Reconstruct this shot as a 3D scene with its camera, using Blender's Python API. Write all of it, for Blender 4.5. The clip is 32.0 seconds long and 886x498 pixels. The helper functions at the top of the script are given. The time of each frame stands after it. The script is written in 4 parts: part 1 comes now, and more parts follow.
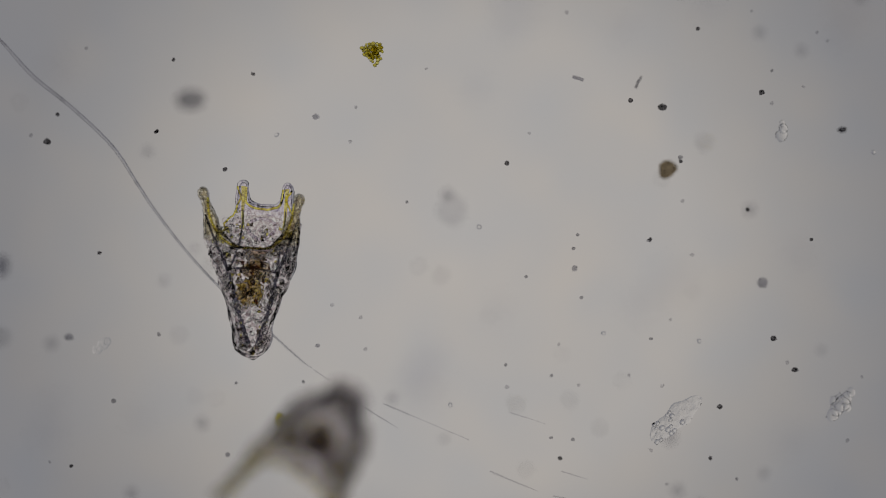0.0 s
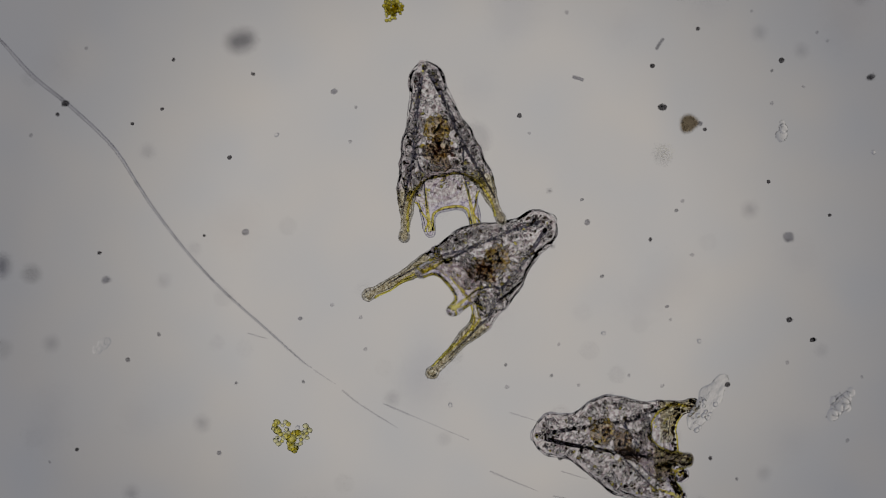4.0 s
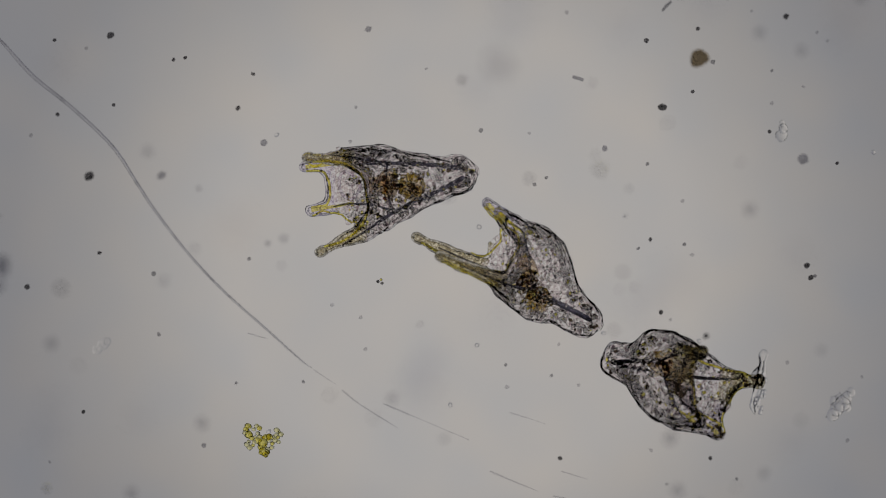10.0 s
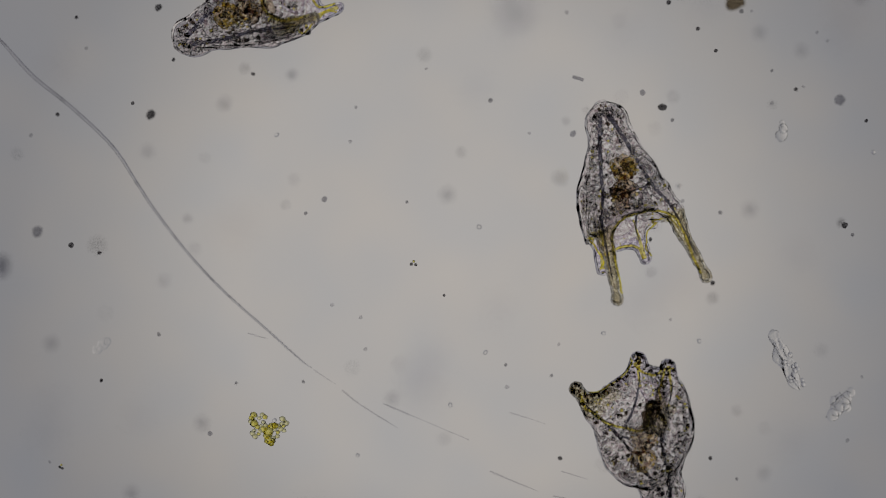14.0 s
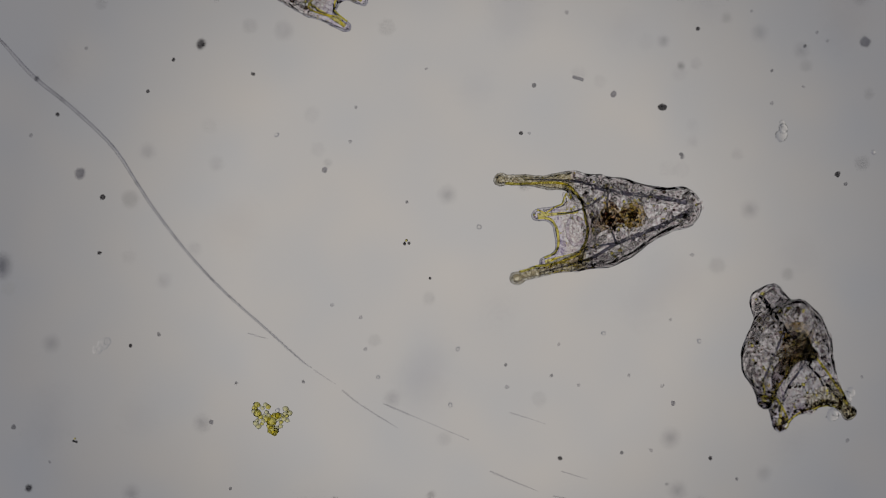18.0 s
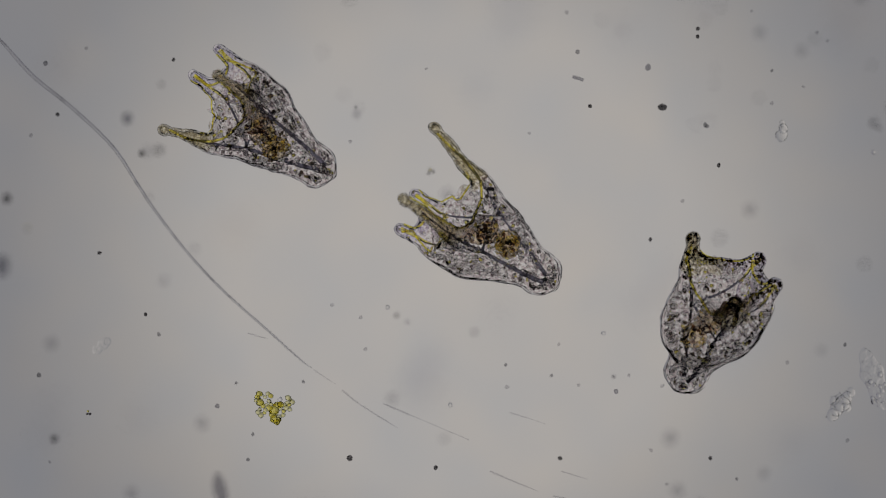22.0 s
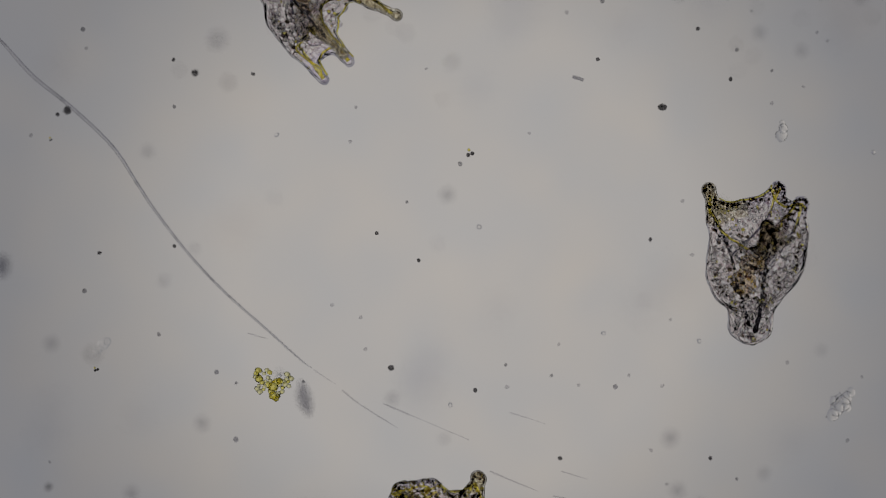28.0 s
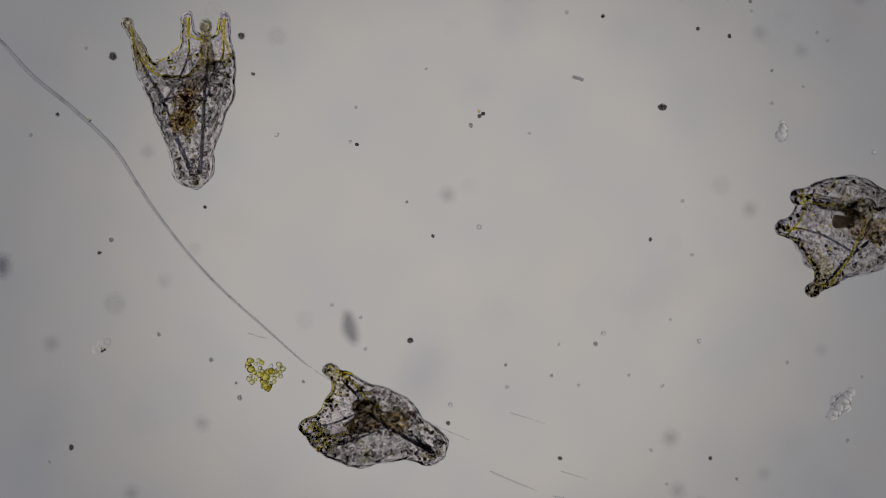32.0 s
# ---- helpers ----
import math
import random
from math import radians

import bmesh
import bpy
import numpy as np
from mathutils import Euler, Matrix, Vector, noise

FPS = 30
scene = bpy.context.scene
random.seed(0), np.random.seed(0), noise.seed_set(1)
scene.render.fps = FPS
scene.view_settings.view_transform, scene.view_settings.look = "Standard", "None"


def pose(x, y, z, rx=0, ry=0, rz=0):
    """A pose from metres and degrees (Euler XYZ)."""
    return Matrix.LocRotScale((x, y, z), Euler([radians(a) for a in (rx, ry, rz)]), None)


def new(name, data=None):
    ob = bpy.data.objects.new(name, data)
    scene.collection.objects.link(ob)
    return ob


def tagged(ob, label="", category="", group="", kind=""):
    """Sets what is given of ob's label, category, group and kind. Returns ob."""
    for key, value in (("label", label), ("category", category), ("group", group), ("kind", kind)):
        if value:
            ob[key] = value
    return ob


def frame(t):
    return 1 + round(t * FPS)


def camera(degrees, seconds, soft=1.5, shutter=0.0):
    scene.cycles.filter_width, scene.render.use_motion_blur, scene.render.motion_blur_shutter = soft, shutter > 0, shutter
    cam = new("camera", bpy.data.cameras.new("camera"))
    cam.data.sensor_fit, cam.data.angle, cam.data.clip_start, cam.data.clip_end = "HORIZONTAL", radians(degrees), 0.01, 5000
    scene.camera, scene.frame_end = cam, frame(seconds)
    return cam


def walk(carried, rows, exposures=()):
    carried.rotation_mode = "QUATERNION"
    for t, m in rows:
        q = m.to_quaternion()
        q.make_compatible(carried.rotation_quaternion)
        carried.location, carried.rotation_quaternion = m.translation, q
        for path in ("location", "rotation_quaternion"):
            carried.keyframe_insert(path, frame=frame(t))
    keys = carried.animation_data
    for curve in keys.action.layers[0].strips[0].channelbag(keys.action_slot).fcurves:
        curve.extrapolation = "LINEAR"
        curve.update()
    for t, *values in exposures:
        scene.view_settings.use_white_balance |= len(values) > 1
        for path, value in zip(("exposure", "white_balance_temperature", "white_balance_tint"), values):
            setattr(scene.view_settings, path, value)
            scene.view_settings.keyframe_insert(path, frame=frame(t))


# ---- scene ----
# A water drop on a glass slide under a bright-field microscope. One metre stands for one real millimetre.
EYE = 17.956                     # height of the objective above the middle of the larvae
SLIDE = -0.17                   # top face of the glass slide
cam = camera(5.0, 32.0, 1.0)
cam.data.dof.use_dof = True
cam.data.dof.focus_distance = EYE + 0.05
cam.data.dof.aperture_fstop = 1.05
walk(cam, [(0, pose(0, 0, EYE)), (32, pose(0, 0, EYE))])


def spot(u, v, z=0.0):
    """The place at height z that shows at (u, v) of the eyepiece field, which is 1.568 by 0.882 across."""
    s = (EYE - z) / EYE / 1000
    return Vector(((u - 784) * s, (441 - v) * s, z))


# ---- light: a dark room, and the lamp field of the condenser under the stage ----
world = bpy.data.worlds.new("dark_room")
world.use_nodes = True
world.node_tree.nodes["Background"].inputs[0].default_value = (0.02, 0.02, 0.022, 1)
world.node_tree.nodes["Background"].inputs[1].default_value = 1.0
scene.world = world
scene.view_settings.exposure = 0.0
scene.cycles.max_bounces, scene.cycles.transmission_bounces, scene.cycles.transparent_max_bounces = 40, 40, 48


# ---- materials ----
def nodes_of(name):
    m = bpy.data.materials.new(name)
    m.use_nodes = True
    t = m.node_tree
    t.nodes.clear()
    return m, t


def node(t, kind, **values):
    n = t.nodes.new(kind)
    for k, v in values.items():
        if k == "op":
            n.operation = v
        else:
            n.inputs[k.replace("_", " ")].default_value = v
    return n


def ramp(t, source, *stops):
    n = t.nodes.new("ShaderNodeValToRGB")
    e = n.color_ramp.elements
    while len(e) < len(stops):
        e.new(0.5)
    for el, (p, c) in zip(e, stops):
        el.position, el.color = p, (*c, 1)
    t.links.new(source, n.inputs[0])
    return n


def lamp_material():
    """The condenser's light field: even middle, outward vignette and mottling put into its colour."""
    m, t = nodes_of("condenser_light")
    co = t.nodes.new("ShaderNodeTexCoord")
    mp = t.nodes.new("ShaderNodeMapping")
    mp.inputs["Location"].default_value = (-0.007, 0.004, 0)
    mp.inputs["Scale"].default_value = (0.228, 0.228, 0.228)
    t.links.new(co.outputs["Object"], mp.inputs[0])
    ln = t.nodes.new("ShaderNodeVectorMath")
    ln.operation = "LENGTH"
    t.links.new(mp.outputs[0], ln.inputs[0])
    # vignette stops; the last ones, out of view, tint light bent by larvae
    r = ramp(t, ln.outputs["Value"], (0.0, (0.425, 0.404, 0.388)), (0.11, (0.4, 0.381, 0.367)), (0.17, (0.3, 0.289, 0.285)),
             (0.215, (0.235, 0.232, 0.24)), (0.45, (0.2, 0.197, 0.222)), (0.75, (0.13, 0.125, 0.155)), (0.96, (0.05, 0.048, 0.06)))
    nz = node(t, "ShaderNodeTexNoise", Scale=5.5, Detail=4.0, Roughness=0.6)
    t.links.new(co.outputs["Object"], nz.inputs["Vector"])
    tint = ramp(t, nz.outputs["Fac"], (0.3, (0.915, 0.945, 0.985)), (0.7, (1.045, 1.015, 0.975)))
    mx = t.nodes.new("ShaderNodeVectorMath")
    mx.operation = "MULTIPLY"
    t.links.new(r.outputs[0], mx.inputs[0])
    t.links.new(tint.outputs[0], mx.inputs[1])
    em = t.nodes.new("ShaderNodeEmission")
    t.links.new(mx.outputs[0], em.inputs[0])
    out = t.nodes.new("ShaderNodeOutputMaterial")
    t.links.new(em.outputs[0], out.inputs[0])
    return m


def grains(t, size, seed_from_object=True):
    """Cell grains of the given size in metres: the distance from each cell's core, and a random value."""
    co = t.nodes.new("ShaderNodeTexCoord")
    v = node(t, "ShaderNodeTexVoronoi", Scale=1 / size)
    v.voronoi_dimensions = "4D" if seed_from_object else "3D"
    t.links.new(co.outputs["Object"], v.inputs["Vector"])
    if seed_from_object:
        info = t.nodes.new("ShaderNodeObjectInfo")
        mul = node(t, "ShaderNodeMath", op="MULTIPLY")
        mul.inputs[1].default_value = 30.0
        t.links.new(info.outputs["Random"], mul.inputs[0])
        t.links.new(mul.outputs[0], v.inputs["W"])
    return co, v


def tissue(name, clear, dull, ior, size, bump, blotch=0.03, edge=0.5, soft=0.16, share=0.0, net=0.0):
    """Living jelly: clear cells with darker walls and grains; bends the light that passes."""
    m, t = nodes_of(name)
    co, v = grains(t, size)
    big = node(t, "ShaderNodeTexNoise", Scale=1 / blotch, Detail=3.0, Roughness=0.6)
    t.links.new(co.outputs["Object"], big.inputs["Vector"])
    fine = node(t, "ShaderNodeTexNoise", Scale=1.5 / size, Detail=3.0, Roughness=0.7)
    t.links.new(co.outputs["Object"], fine.inputs["Vector"])
    add = node(t, "ShaderNodeMath", op="MULTIPLY_ADD")
    add.inputs[1].default_value = 0.7
    t.links.new(big.outputs["Fac"], add.inputs[0])
    t.links.new(fine.outputs["Fac"], add.inputs[2])
    wall = node(t, "ShaderNodeMath", op="MULTIPLY_ADD")
    wall.inputs[1].default_value = -edge
    t.links.new(v.outputs["Distance"], wall.inputs[0])
    t.links.new(add.outputs[0], wall.inputs[2])
    mid = tuple(0.5 * (a + b) for a, b in zip(clear, dull))
    col = ramp(t, wall.outputs[0], (0.62 + share - soft - edge * 0.3, dull), (0.62 + share - soft / 2 - edge * 0.3, mid), (0.62 + share - edge * 0.3, clear))
    if net:
        # a net of darker borders round the cells, net wide
        v.feature = "DISTANCE_TO_EDGE"
        ragged = node(t, "ShaderNodeMath", op="MULTIPLY_ADD")
        ragged.inputs[1].default_value = -0.7
        t.links.new(fine.outputs["Fac"], ragged.inputs[0])
        t.links.new(v.outputs["Distance"], ragged.inputs[2])
        col = ramp(t, ragged.outputs[0], (0.0, dull), (net, clear))
        lift = node(t, "ShaderNodeMath", op="ADD")
        lift.inputs[1].default_value = 0.33
        t.links.new(ragged.outputs[0], lift.inputs[0])
        t.links.new(lift.outputs[0], col.inputs[0])
    bp = node(t, "ShaderNodeBump", Strength=bump, Distance=size * 0.5)
    hs = node(t, "ShaderNodeMath", op="MULTIPLY_ADD")
    hs.inputs[1].default_value = 0.5
    t.links.new(fine.outputs["Fac"], hs.inputs[0])
    t.links.new(v.outputs["Distance"], hs.inputs[2])
    t.links.new(hs.outputs[0], bp.inputs["Height"])
    r = node(t, "ShaderNodeBsdfRefraction", Roughness=0.0, IOR=ior)
    t.links.new(col.outputs[0], r.inputs["Color"])
    t.links.new(bp.outputs[0], r.inputs["Normal"])
    out = t.nodes.new("ShaderNodeOutputMaterial")
    t.links.new(r.outputs[0], out.inputs[0])
    return m


def stained(name, a, b, size, opacity=0.0, body=(0.05, 0.04, 0.03)):
    """Thin stuff that takes some colour out of the light that passes: a and b are what it lets through."""
    m, t = nodes_of(name)
    co, v = grains(t, size)
    nz = node(t, "ShaderNodeTexNoise", Scale=0.6 / size, Detail=4.0, Roughness=0.65)
    t.links.new(co.outputs["Object"], nz.inputs["Vector"])
    col = ramp(t, nz.outputs["Fac"], (0.35, a), (0.65, b))
    tr = t.nodes.new("ShaderNodeBsdfTransparent")
    t.links.new(col.outputs[0], tr.inputs[0])
    df = node(t, "ShaderNodeBsdfDiffuse")
    df.inputs["Color"].default_value = (*body, 1)
    mx = node(t, "ShaderNodeMixShader")
    mx.inputs[0].default_value = opacity
    t.links.new(tr.outputs[0], mx.inputs[1])
    t.links.new(df.outputs[0], mx.inputs[2])
    out = t.nodes.new("ShaderNodeOutputMaterial")
    t.links.new(mx.outputs[0], out.inputs[0])
    return m


LAMP = lamp_material()
GLASS = stained("slide_glass", (0.985, 0.985, 0.985), (1.0, 1.0, 1.0), 0.4)
SKIN = tissue("larva_skin", (1.0, 1.0, 1.0), (0.88, 0.84, 0.85), 1.055, 0.009, 0.25, 0.02, net=0.07)
ARM = tissue("larva_arm_skin", (1.0, 0.99, 0.94), (0.7, 0.66, 0.56), 1.1, 0.007, 0.2, 0.02, net=0.1)
MOTTLE = stained("cell_speckle", (0.6, 0.55, 0.55), (0.95, 0.92, 0.95), 0.005)
DIM = stained("dark_granule", (0.26, 0.22, 0.17), (0.58, 0.52, 0.46), 0.006, 0.1, (0.03, 0.03, 0.03))
# violet tint stands in for the out-of-focus colour fringe of the short arms
HOOD = tissue("larva_hood_arm_skin", (0.99, 0.98, 1.0), (0.72, 0.68, 0.78), 1.1, 0.006, 0.15, 0.02, 0.5, 0.1)
GUT = tissue("gut_wall", (0.95, 0.9, 0.8), (0.55, 0.45, 0.32), 1.06, 0.007, 0.4, 0.012, 0.5, 0.1)
ROD = tissue("skeleton_calcite", (0.5, 0.5, 0.56), (0.28, 0.28, 0.34), 1.14, 0.012, 0.1)
DARK_ROD = stained("dark_calcite", (0.1, 0.1, 0.13), (0.34, 0.33, 0.37), 0.01, 0.1, (0.03, 0.03, 0.04))
# yellow for the bright middle that light makes in a short arm
LENS_GLOW = tissue("arm_lens_glow", (1.0, 0.98, 0.58), (0.9, 0.82, 0.36), 1.04, 0.01, 0.2)
BAND = tissue("ciliary_band", (1.0, 0.97, 0.5), (0.85, 0.78, 0.32), 1.07, 0.01, 0.4)
OCHRE = tissue("ochre_food", (1.0, 0.96, 0.68), (0.82, 0.73, 0.46), 1.12, 0.006, 0.2)
PIGMENT = stained("red_brown_pigment", (0.3, 0.15, 0.11), (0.6, 0.4, 0.3), 0.006, 0.15, (0.05, 0.03, 0.02))
CRUMB = stained("brown_crumb", (0.4, 0.35, 0.27), (0.68, 0.62, 0.52), 0.008, 0.1, (0.05, 0.04, 0.03))
SMOKE = stained("smoky_grit", (0.57, 0.57, 0.59), (0.79, 0.79, 0.8), 0.005, 0.05, (0.03, 0.03, 0.03))
PALE = stained("pale_grit", (0.76, 0.76, 0.77), (0.9, 0.9, 0.91), 0.005)
DARK = stained("dark_grit", (0.27, 0.27, 0.28), (0.58, 0.57, 0.58), 0.004, 0.15, (0.02, 0.02, 0.02))
GREY = stained("grey_grit", (0.6, 0.6, 0.63), (0.8, 0.8, 0.82), 0.005, 0.04, (0.03, 0.03, 0.035))
VEIL = stained("thin_veil", (0.9, 0.9, 0.905), (0.95, 0.95, 0.955), 0.01)
FAINT = stained("faint_dust", (0.965, 0.966, 0.97), (0.985, 0.985, 0.99), 0.02, 0.0)
GRAIN = tissue("cell_granule", (1.0, 1.0, 0.98), (0.97, 0.96, 0.96), 1.2, 0.02, 0.0)
FRINGE_BEAD = tissue("yellow_fringe_bead", (1.0, 0.98, 0.6), (0.95, 0.9, 0.45), 1.14, 0.02, 0.0)
RIM = tissue("mouth_rim", (0.97, 0.95, 0.98), (0.8, 0.77, 0.85), 1.06, 0.006, 0.3)
OLIVE = tissue("alga_cell", (1.0, 0.96, 0.52), (0.8, 0.72, 0.28), 1.18, 0.006, 0.7)
MOSS = tissue("olive_alga_cell", (0.86, 0.8, 0.34), (0.4, 0.37, 0.1), 1.16, 0.004, 0.6)
LEMON = tissue("pale_alga_cell", (1.0, 0.99, 0.78), (0.92, 0.88, 0.55), 1.18, 0.007, 0.4)
CLEAR = tissue("clear_flake", (1, 1, 1), (0.95, 0.95, 0.96), 1.09, 0.012, 0.7)
BEAD = tissue("clear_bead", (1, 1, 1), (0.95, 0.95, 0.95), 1.16, 0.02, 0.05)
THREAD = tissue("long_fibre", (0.92, 0.92, 0.925), (0.8, 0.8, 0.81), 1.4, 0.03, 0.0)
GLOB = tissue("clear_glob", (1, 1, 1), (0.97, 0.97, 0.97), 1.06, 0.012, 0.5)
HAIR = stained("fibre", (0.8, 0.8, 0.815), (0.93, 0.93, 0.935), 0.05, 0.0)


# ---- mesh helpers ----
def part(name, bm, material, parent=None, label="", smooth=True):
    me = bpy.data.meshes.new(name)
    bm.to_mesh(me)
    bm.free()
    me.materials.append(material)
    me.polygons.foreach_set("use_smooth", [smooth] * len(me.polygons))
    ob = new(name, me)
    if parent:
        ob.parent = parent
    return tagged(ob, label)


def thing(name, label, category, group="", at=(0, 0, 0)):
    ob = new(name)
    ob.empty_display_size = 0.02
    ob.location = at
    return tagged(ob, label, category, group)


def tube(points, radii, sides=8):
    """A round tube along points, closed at both ends."""
    bm = bmesh.new()
    pts = [Vector(p) for p in points]
    rings = []
    side = None
    for i, p in enumerate(pts):
        d = (pts[min(i + 1, len(pts) - 1)] - pts[max(i - 1, 0)]).normalized()
        if side is None:
            side = d.orthogonal()
        side = (side - d * side.dot(d)).normalized()
        up = d.cross(side)
        r = float(radii[i] if hasattr(radii, "__len__") else radii)
        rings.append([bm.verts.new(p + r * (math.cos(a) * side + math.sin(a) * up)) for a in (2 * math.pi * k / sides for k in range(sides))])
    for a, b in zip(rings, rings[1:]):
        for k in range(sides):
            bm.faces.new((a[k], a[(k + 1) % sides], b[(k + 1) % sides], b[k]))
    bm.faces.new(rings[0][::-1])
    bm.faces.new(rings[-1])
    return bm


def curve_points(points, per=6):
    """A smooth line through points."""
    p = [Vector(q) for q in points]
    out = []
    for i in range(len(p) - 1):
        a, b, c, d = p[max(i - 1, 0)], p[i], p[i + 1], p[min(i + 2, len(p) - 1)]
        for k in range(per):
            s = k / per
            out.append(0.5 * ((2 * b) + (c - a) * s + (2 * a - 5 * b + 4 * c - d) * s * s + (3 * b - a - 3 * c + d) * s ** 3))
    return out + [p[-1]]


def lump(size, rough=0.25, detail=2, squash=(1, 1, 1), seed=0.0):
    """An uneven pebble of the given radius."""
    bm = bmesh.new()
    bmesh.ops.create_icosphere(bm, subdivisions=detail, radius=1.0)
    for v in bm.verts:
        n = noise.noise(v.co * 1.3 + Vector((seed, 3.1 * seed, 7))) + 0.5 * noise.noise(v.co * 3.1 + Vector((seed, 0, 2)))
        v.co = Vector(v.co[i] * squash[i] for i in range(3)) * size * (1 + rough * n)
    return bm


# ---- the larvae ----
def surface_net(f, lo, hi, step):
    """Vertices and quads of the surface f = 0 in a box."""
    ax = [np.arange(a, b + step, step) for a, b in zip(lo, hi)]
    grid = np.meshgrid(*ax, indexing="ij")
    val = f(*grid)
    n = val.shape
    inside = val < 0
    total, count = np.zeros((*[k - 1 for k in n], 3)), np.zeros([k - 1 for k in n])
    corner = lambda o: tuple(slice(o[i], n[i] - 1 + o[i]) for i in range(3))
    for axis in range(3):
        others = [i for i in range(3) if i != axis]
        for u in (0, 1):
            for w in (0, 1):
                o = [0, 0, 0]
                o[others[0]], o[others[1]] = u, w
                e = list(o)
                e[axis] = 1
                va, vb = val[corner(o)], val[corner(e)]
                cut = (va < 0) != (vb < 0)
                s = np.where(cut, va / np.where(cut, va - vb, 1), 0)
                for i in range(3):
                    total[..., i] += np.where(cut, grid[i][corner(o)] + (s * step if i == axis else 0), 0)
                count += cut
    has = count > 0
    index = np.full(count.shape, -1)
    index[has] = np.arange(has.sum())
    verts = total[has] / count[has][:, None]
    quads = []
    for axis in range(3):
        u, w = [i for i in range(3) if i != axis]
        a = [slice(1, k - 1) for k in n]
        a[axis] = slice(0, n[axis] - 1)
        b = list(a)
        b[axis] = slice(1, n[axis])
        pa, pb = inside[tuple(a)], inside[tuple(b)]
        at = np.argwhere(pa != pb)
        flip = pa[tuple(at.T)] ^ (axis == 1)
        c = at + 1
        c[:, axis] -= 1
        ids = []
        for du, dw in ((0, 0), (1, 0), (1, 1), (0, 1)):
            k = c.copy()
            k[:, u] -= du
            k[:, w] -= dw
            ids.append(index[tuple(k.T)])
        ids = np.stack(ids, 1)
        ids[flip] = ids[flip][:, ::-1]
        quads += ids.tolist()
    a, b, c = (verts[[q[i] for q in quads]] for i in range(3))
    if (np.cross(b, c) * a).sum() < 0:
        quads = [q[::-1] for q in quads]
    return verts, quads


def soft_min(a, b, k):
    h = np.clip(0.5 + 0.5 * (b - a) / k, 0, 1)
    return b + (a - b) * h - k * h * (1 - h)


def limb(x, y, z, a, b, ra, rb):
    ab = np.subtract(b, a)
    s = np.clip(((x - a[0]) * ab[0] + (y - a[1]) * ab[1] + (z - a[2]) * ab[2]) / (ab @ ab), 0, 1)
    return np.sqrt((x - a[0] - s * ab[0]) ** 2 + (y - a[1] - s * ab[1]) ** 2 + (z - a[2] - s * ab[2]) ** 2) - ra - (rb - ra) * s


def larva_form(px, py, ax, ay, az, wide, plump, rim, stout, belly):
    """The outer form of a four-armed larva in thousandths: y from the rounded tail to the arms, x across, z to the belly."""
    ys = [-14, -7, -1, 8, 21, 40, 60, 80, 100, 120, 150, 180, 240]
    ws = [0.5, 9, 19, 26, 30.5, 33, 38 - 2 * plump, 43 + plump, 49 + 8 * plump, 55 + 13 * plump, 63 + 13 * plump, 69 + 6 * plump, 72]
    hs = [0.5, 9, 19, 26, 30.5, 32, 36 + plump, 45 + 5 * plump, 56 + 9 * plump, 63 + 12 * plump, 68 + 12 * plump, 67 + 8 * plump, 62]
    cs = [0, 0, 0, 0, -1, -3, -8 + 2 * belly, -15 + 6 * belly, -21 + 9 * belly, -27 + 10 * belly, -35 + 9 * belly, -41 + 5 * belly, -46]

    def f(x, y, z):
        wob = 1.6 * np.sin(x * 0.11 + 1.3) * np.sin(y * 0.09) + 1.4 * np.sin(z * 0.13 + y * 0.05) + 0.6 * np.sin(x * 0.27) * np.sin(y * 0.31 + z * 0.24)
        w, h, c = np.interp(y, ys, ws) * wide, np.interp(y, ys, hs), np.interp(y, ys, cs)
        q = (np.abs(x / w) ** 2.5 + np.abs((z - c) / h) ** 2.5) ** (1 / 2.5)
        d = (q - 1) * np.minimum(w, h) * 0.92
        face = 196 + 14 * (x / 60) ** 2 - 32 * np.exp(-(x / 36) ** 2 - ((z + 46) / 27) ** 2)
        d = np.maximum(-soft_min(-d, -(y - face), 14), -8 - y)
        for sx in (-1, 1):
            d = soft_min(d, limb(x, y, z, (sx * 36 * wide, 140, -10), (sx * 68 * wide, 205, -3), 24, 15), 16)
            d = soft_min(d, limb(x, y, z, (sx * 68 * wide, 205, -3), (sx * px, py - 7, 0), 12.5, 4.4 + stout), 12)
            d = soft_min(d, limb(x, y, z, (sx * px, py - 10, 0), (sx * px, py - 7, 0), 6.6 + stout, 6.6 + stout), 5)
            d = soft_min(d, limb(x, y, z, (sx * 34, 150, -72), (sx * 38, 208, -96), 26, 15), 16)
            d = soft_min(d, limb(x, y, z, (sx * 38, 208, -96), (sx * ax, ay - 8, az), 13, 6.0 + stout), 10)
            if stout < 2:
                # bud of a later arm at the edge of the mouth field
                d = soft_min(d, limb(x, y, z, (sx * 42, 192, -78), (sx * 67, 215, -82), 12, 2.5), 8)
            # the side wall of the mouth field, from the long arm to the short one
            ex, ez = (38 - 66 * wide) * sx, -88.0
            s = np.clip(((x - sx * 66 * wide) * ex + (z + 6) * ez) / (ex * ex + ez * ez), 0, 1)
            wall = np.sqrt((x - sx * 66 * wide - s * ex) ** 2 + (z + 6 - s * ez) ** 2 + np.maximum(np.abs(y - rim + 20) - 20 + 30 * s * (1 - s), 0) ** 2) - 7
            d = soft_min(d, wall, 12)
        hood = np.sqrt(np.maximum(np.abs(x) - 32, 0) ** 2 + np.maximum(np.abs(y - 197) - 32, 0) ** 2 + np.maximum(np.abs(z + 88 + (y - 190) * 0.3) - 2, 0) ** 2) - 8
        return soft_min(d, hood, 12) + wob - 3.5

    return f


